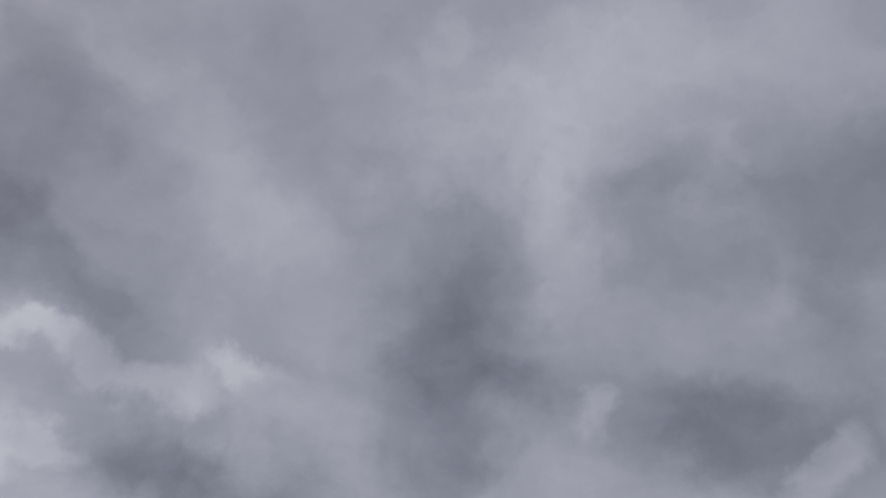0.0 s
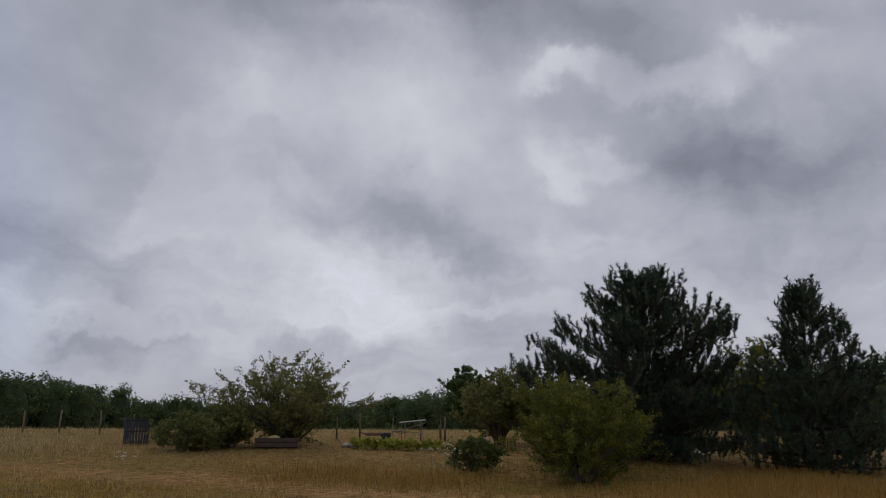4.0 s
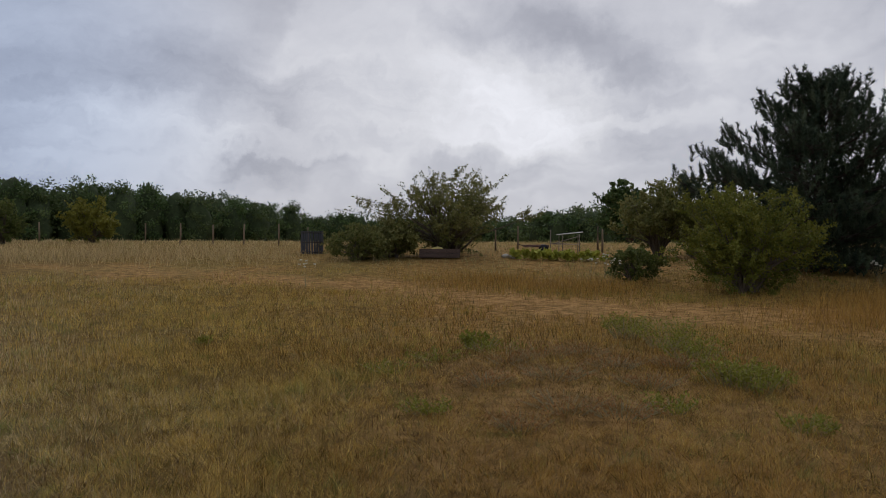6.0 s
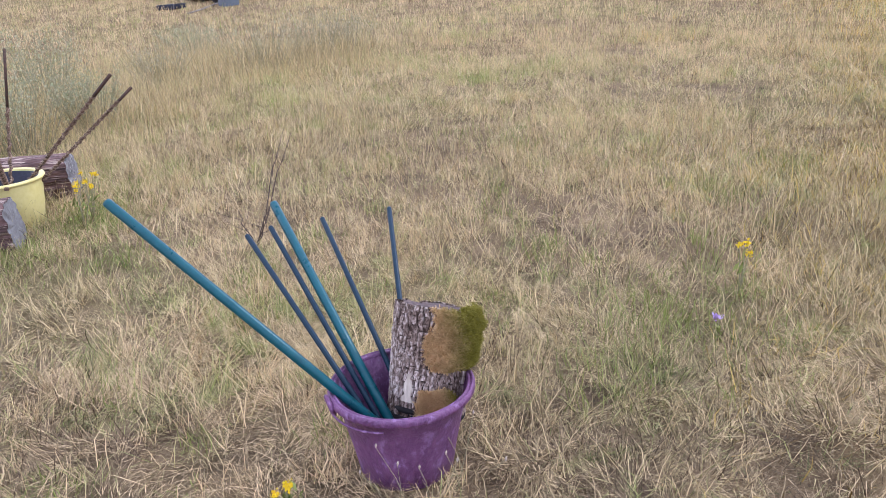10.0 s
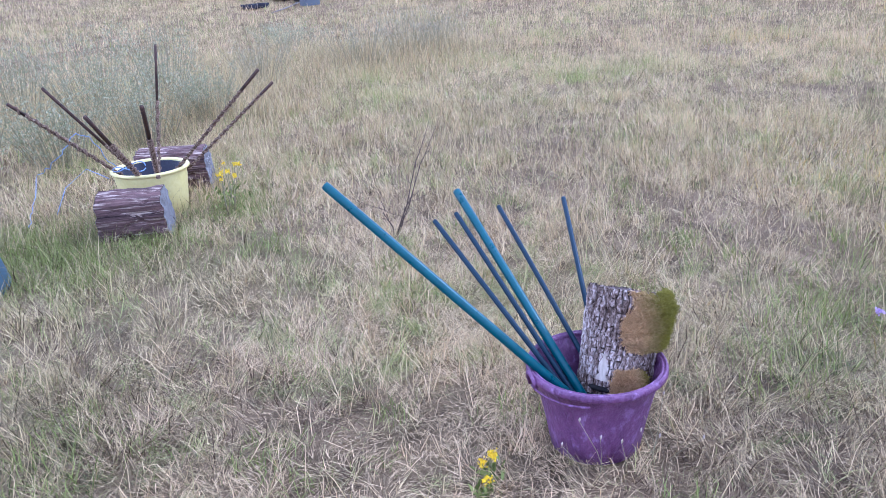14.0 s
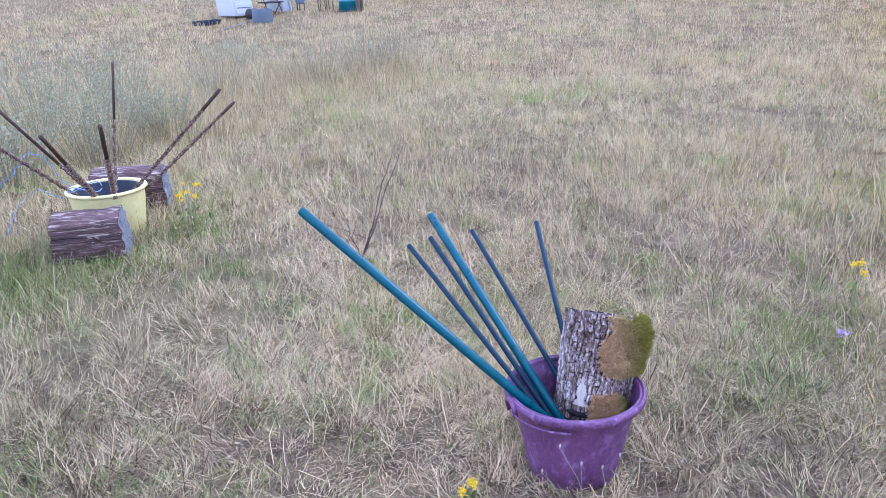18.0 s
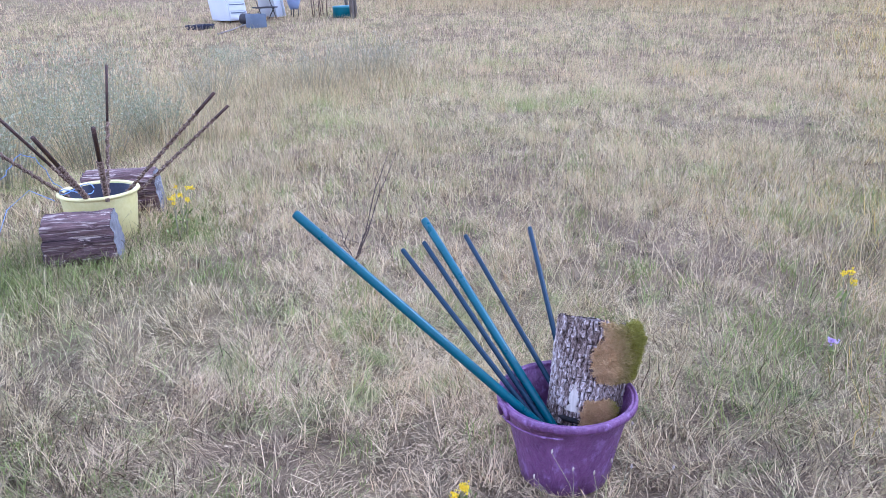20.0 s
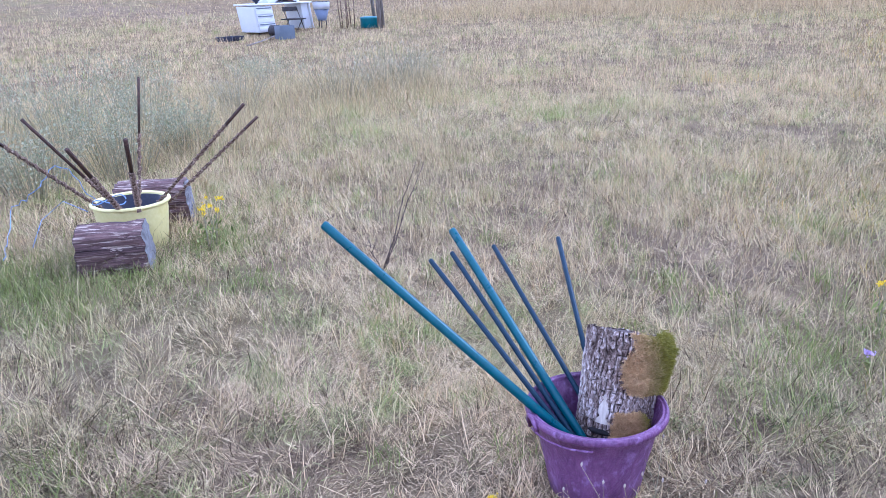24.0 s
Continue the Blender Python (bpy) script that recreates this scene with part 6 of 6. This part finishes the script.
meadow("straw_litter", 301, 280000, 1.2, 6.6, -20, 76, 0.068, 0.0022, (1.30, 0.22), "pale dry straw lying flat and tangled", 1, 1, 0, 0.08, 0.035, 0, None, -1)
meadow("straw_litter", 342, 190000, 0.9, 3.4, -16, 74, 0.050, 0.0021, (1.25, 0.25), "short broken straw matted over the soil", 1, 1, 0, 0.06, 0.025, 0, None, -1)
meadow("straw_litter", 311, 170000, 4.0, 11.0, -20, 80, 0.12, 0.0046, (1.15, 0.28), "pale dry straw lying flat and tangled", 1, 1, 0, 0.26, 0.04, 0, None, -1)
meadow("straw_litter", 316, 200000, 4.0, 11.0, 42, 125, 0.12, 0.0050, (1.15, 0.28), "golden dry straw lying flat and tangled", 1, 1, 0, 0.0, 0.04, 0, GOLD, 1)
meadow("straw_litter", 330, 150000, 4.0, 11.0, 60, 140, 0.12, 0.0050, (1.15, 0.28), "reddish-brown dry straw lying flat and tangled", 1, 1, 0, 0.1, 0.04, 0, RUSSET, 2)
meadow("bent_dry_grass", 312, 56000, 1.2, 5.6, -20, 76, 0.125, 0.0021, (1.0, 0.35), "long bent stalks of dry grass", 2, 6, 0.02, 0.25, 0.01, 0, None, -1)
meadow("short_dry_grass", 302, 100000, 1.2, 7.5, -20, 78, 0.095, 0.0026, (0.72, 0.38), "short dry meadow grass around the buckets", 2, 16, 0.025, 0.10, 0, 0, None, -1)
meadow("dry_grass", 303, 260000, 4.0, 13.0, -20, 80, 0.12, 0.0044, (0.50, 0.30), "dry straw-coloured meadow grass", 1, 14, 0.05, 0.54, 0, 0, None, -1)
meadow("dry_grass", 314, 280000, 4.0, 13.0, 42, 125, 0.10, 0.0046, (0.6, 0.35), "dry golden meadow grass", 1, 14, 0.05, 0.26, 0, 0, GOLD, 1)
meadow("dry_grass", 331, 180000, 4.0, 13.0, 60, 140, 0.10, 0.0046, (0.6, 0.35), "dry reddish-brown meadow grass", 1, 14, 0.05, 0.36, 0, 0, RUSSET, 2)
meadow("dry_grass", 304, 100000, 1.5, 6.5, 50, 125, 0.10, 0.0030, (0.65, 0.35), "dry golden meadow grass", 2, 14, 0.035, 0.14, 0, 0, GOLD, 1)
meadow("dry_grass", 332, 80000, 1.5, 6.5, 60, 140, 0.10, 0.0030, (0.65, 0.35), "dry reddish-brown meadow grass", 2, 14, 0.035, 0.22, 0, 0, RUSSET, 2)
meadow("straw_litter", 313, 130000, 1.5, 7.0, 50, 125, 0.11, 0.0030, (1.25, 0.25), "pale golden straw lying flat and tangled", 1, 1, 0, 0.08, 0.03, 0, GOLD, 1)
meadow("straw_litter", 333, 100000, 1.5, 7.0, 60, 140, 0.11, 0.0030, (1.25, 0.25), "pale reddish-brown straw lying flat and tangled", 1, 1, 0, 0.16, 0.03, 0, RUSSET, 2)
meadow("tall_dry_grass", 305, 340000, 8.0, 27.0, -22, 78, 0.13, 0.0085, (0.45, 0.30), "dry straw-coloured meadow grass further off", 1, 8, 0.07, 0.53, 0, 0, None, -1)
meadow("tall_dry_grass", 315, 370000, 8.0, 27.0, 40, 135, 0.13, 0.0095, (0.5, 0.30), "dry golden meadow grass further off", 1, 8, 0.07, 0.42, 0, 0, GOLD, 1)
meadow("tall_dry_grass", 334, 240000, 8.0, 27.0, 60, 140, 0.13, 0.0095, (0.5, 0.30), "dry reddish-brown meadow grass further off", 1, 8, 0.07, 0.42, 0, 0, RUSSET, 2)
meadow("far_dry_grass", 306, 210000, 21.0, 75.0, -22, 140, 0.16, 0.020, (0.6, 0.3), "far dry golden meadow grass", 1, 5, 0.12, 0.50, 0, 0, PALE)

meadow("straw_litter", 340, 70000, 0.9, 12.0, 125, 340, 0.15, 0.006, (1.2, 0.25), "pale dry straw lying flat behind the buckets", 1, 1, 0, 0.2, 0.04)
meadow("dry_grass", 341, 60000, 0.9, 14.0, 125, 340, 0.12, 0.006, (0.95, 0.35), "short dry meadow grass in tufts", 1, 14, 0.05, 0.25)


def stand(name, seed, places, h, w, label, tone=0.0, material=None, bright=0.15):
    """Denser stands of tall pale stalks: (x, y, half breadth, count)."""
    rng = np.random.RandomState(seed)
    x = np.concatenate([a + r * rng.randn(k) * 0.6 for a, _, r, k in places])
    y = np.concatenate([b + r * rng.randn(k) * 0.6 for _, b, r, k in places])
    m = len(x)
    return blades(name, rng, x, y, h * (0.5 + 0.6 * rng.rand(m)), np.full(m, w), np.abs(0.4 + 0.35 * rng.randn(m)), tone * rng.rand(m), rng.rand(m) * 0.8 + bright, label, 2, None, material)


stand("tall_pale_grass", 401, [(0.2, 8.2, 1.0, 1300), (1.1, 7.6, 0.7, 800), (1.6, 8.6, 0.8, 700), (3.2, 9.8, 1.0, 1300), (4.2, 10.4, 0.9, 1000), (2.2, 10.5, 1.2, 1100), (-0.6, 8.6, 0.8, 1500)], 0.44, 0.0045, "tall pale dry grass standing in clumps", 0.5, None, 0.35)
stand("tall_pale_grass", 402, [(1.5, 6.0, 0.5, 500), (2.4, 5.2, 0.6, 500), (3.0, 4.2, 0.6, 500), (2.1, 3.6, 0.4, 300), (2.9, 6.6, 0.8, 700), (0.9, 6.4, 0.3, 300), (3.3, 2.6, 0.7, 600), (4.4, 4.6, 0.9, 700)], 0.22, 0.0032, "upright stalks of pale dry grass", 0.35, None, 0.3)
stand("seeding_grass", 403, [(15.5, -7.0, 1.5, 1500), (17.5, -8.5, 1.6, 1800), (19.0, -11.0, 1.8, 2000), (17.0, -11.5, 1.6, 1500), (21.0, -2.5, 1.6, 1500), (22.5, 0.0, 1.8, 1600)], 0.36, 0.009, "tall reddish seeding grass before the pines", 0.1, RUSSET, 0.25)
stand("tall_pale_grass", 404, [(24 * math.sin(a) + 0.0, 24 * math.cos(a), 2.2, 1100) for a in np.radians(np.arange(27, 56, 6))] + [(31 * math.sin(a), 31 * math.cos(a), 2.8, 1100) for a in np.radians(np.arange(30, 78, 6))],
      0.46, 0.013, "tall pale golden grass before the fence", 0.25, PALE, 0.3)
# fresh green tufts among the straw
rng = np.random.RandomState(77)
gx_, gy_, gh_ = [], [], []
far_out, aside = 1.3 + 6.0 * rng.rand(110), np.radians(-14 + 84 * rng.rand(110))
small_tufts = [(0.3 + r * math.sin(a), 0.4 + r * math.cos(a), int(50 + 110 * q), 0.05 + 0.06 * q, 0.025 + 0.035 * q) for r, a, q in zip(far_out, aside, rng.rand(110))]
for x, y, k, hgt, wid in small_tufts + [(0.34, 2.53, 260, 0.07, 0.06), (-0.12, 3.05, 200, 0.06, 0.05), (1.23, 3.68, 300, 0.09, 0.06), (2.49, 3.29, 170, 0.08, 0.04), (-0.26, 2.76, 500, 0.11, 0.12),
        (2.34, 2.28, 300, 0.13, 0.16), (1.91, 2.13, 220, 0.12, 0.1), (2.35, 2.44, 260, 0.14, 0.12), (2.92, 2.66, 200, 0.13, 0.12), (0.76, 4.90, 700, 0.1, 0.14), (0.57, 5.01, 600, 0.09, 0.13), (0.70, 4.24, 300, 0.07, 0.08), (0.39, 4.61, 500, 0.09, 0.1), (-0.02, 4.59, 800, 0.09, 0.15), (-0.19, 4.96, 1120, 0.1, 0.2), (-0.29, 4.44, 960, 0.08, 0.2), (0.75, 5.14, 500, 0.1, 0.16),
        (-0.36, 4.78, 1440, 0.12, 0.2), (-0.15, 4.57, 1440, 0.1, 0.22), (0.27, 4.57, 1120, 0.09, 0.16), (2.51, 3.82, 260, 0.09, 0.1), (2.20, 2.24, 300, 0.11, 0.16),
        (4.37, 3.42, 260, 0.1, 0.1), (3.77, 4.35, 300, 0.12, 0.2), (3.34, 5.29, 260, 0.1, 0.2), (4.34, 3.67, 300, 0.1, 0.12)]:
    k, hgt, wid = int(k * 0.55), hgt * 0.9, wid * 1.1
    gx_.append(x + wid * rng.randn(k))
    gy_.append(y + wid * rng.randn(k))
    gh_.append(hgt * (0.5 + 0.9 * rng.rand(k)))
gx_, gy_, gh_ = np.concatenate(gx_), np.concatenate(gy_), np.concatenate(gh_)
away = np.hypot(gx_ - PB[0], gy_ - PB[1]) > 0.13
gx_, gy_, gh_ = gx_[away], gy_[away], gh_[away]
m = len(gx_)
blades("green_tuft_grass", rng, gx_, gy_, gh_, np.full(m, 0.0034), np.abs(0.6 + 0.4 * rng.randn(m)), 0.35 + 0.65 * rng.rand(m), 0.2 + 0.8 * rng.rand(m), "fresh green grass tufts among dry straw", 2, None, FRESH)

# dry stalks with small seed heads leaning before the purple bucket
rng = np.random.RandomState(91)
for n in range(9):
    a, r = -2.25 + 0.17 * n + 0.05 * rng.randn(), 0.17 + 0.05 * rng.rand()
    x, y, h = PB[0] + r * math.cos(a), PB[1] + r * math.sin(a), 0.09 + 0.09 * rng.rand()
    lean = Vector((0.05 * rng.randn(), 0.05 * rng.randn() - 0.02, h))
    root = thing("seed_stalk", (x, y, 0.0), "thin dry stalk with a small seed head", "stalk", "stalks before the purple bucket")
    part("stem", tube([(0, 0, -0.01), lean * 0.5 + Vector((0.006, 0, 0.004)), lean], [0.0011, 0.0009, 0.0007], 5), STRAWSTEM, root)
    bm = tube([lean - Vector((0, 0, 0.002)), lean + Vector((0.001, 0, 0.005)), lean + Vector((0.002, 0, 0.011))], [0.0012, 0.0034, 0.001], 7)
    part("seed_head", bm, BAREWOOD, root)
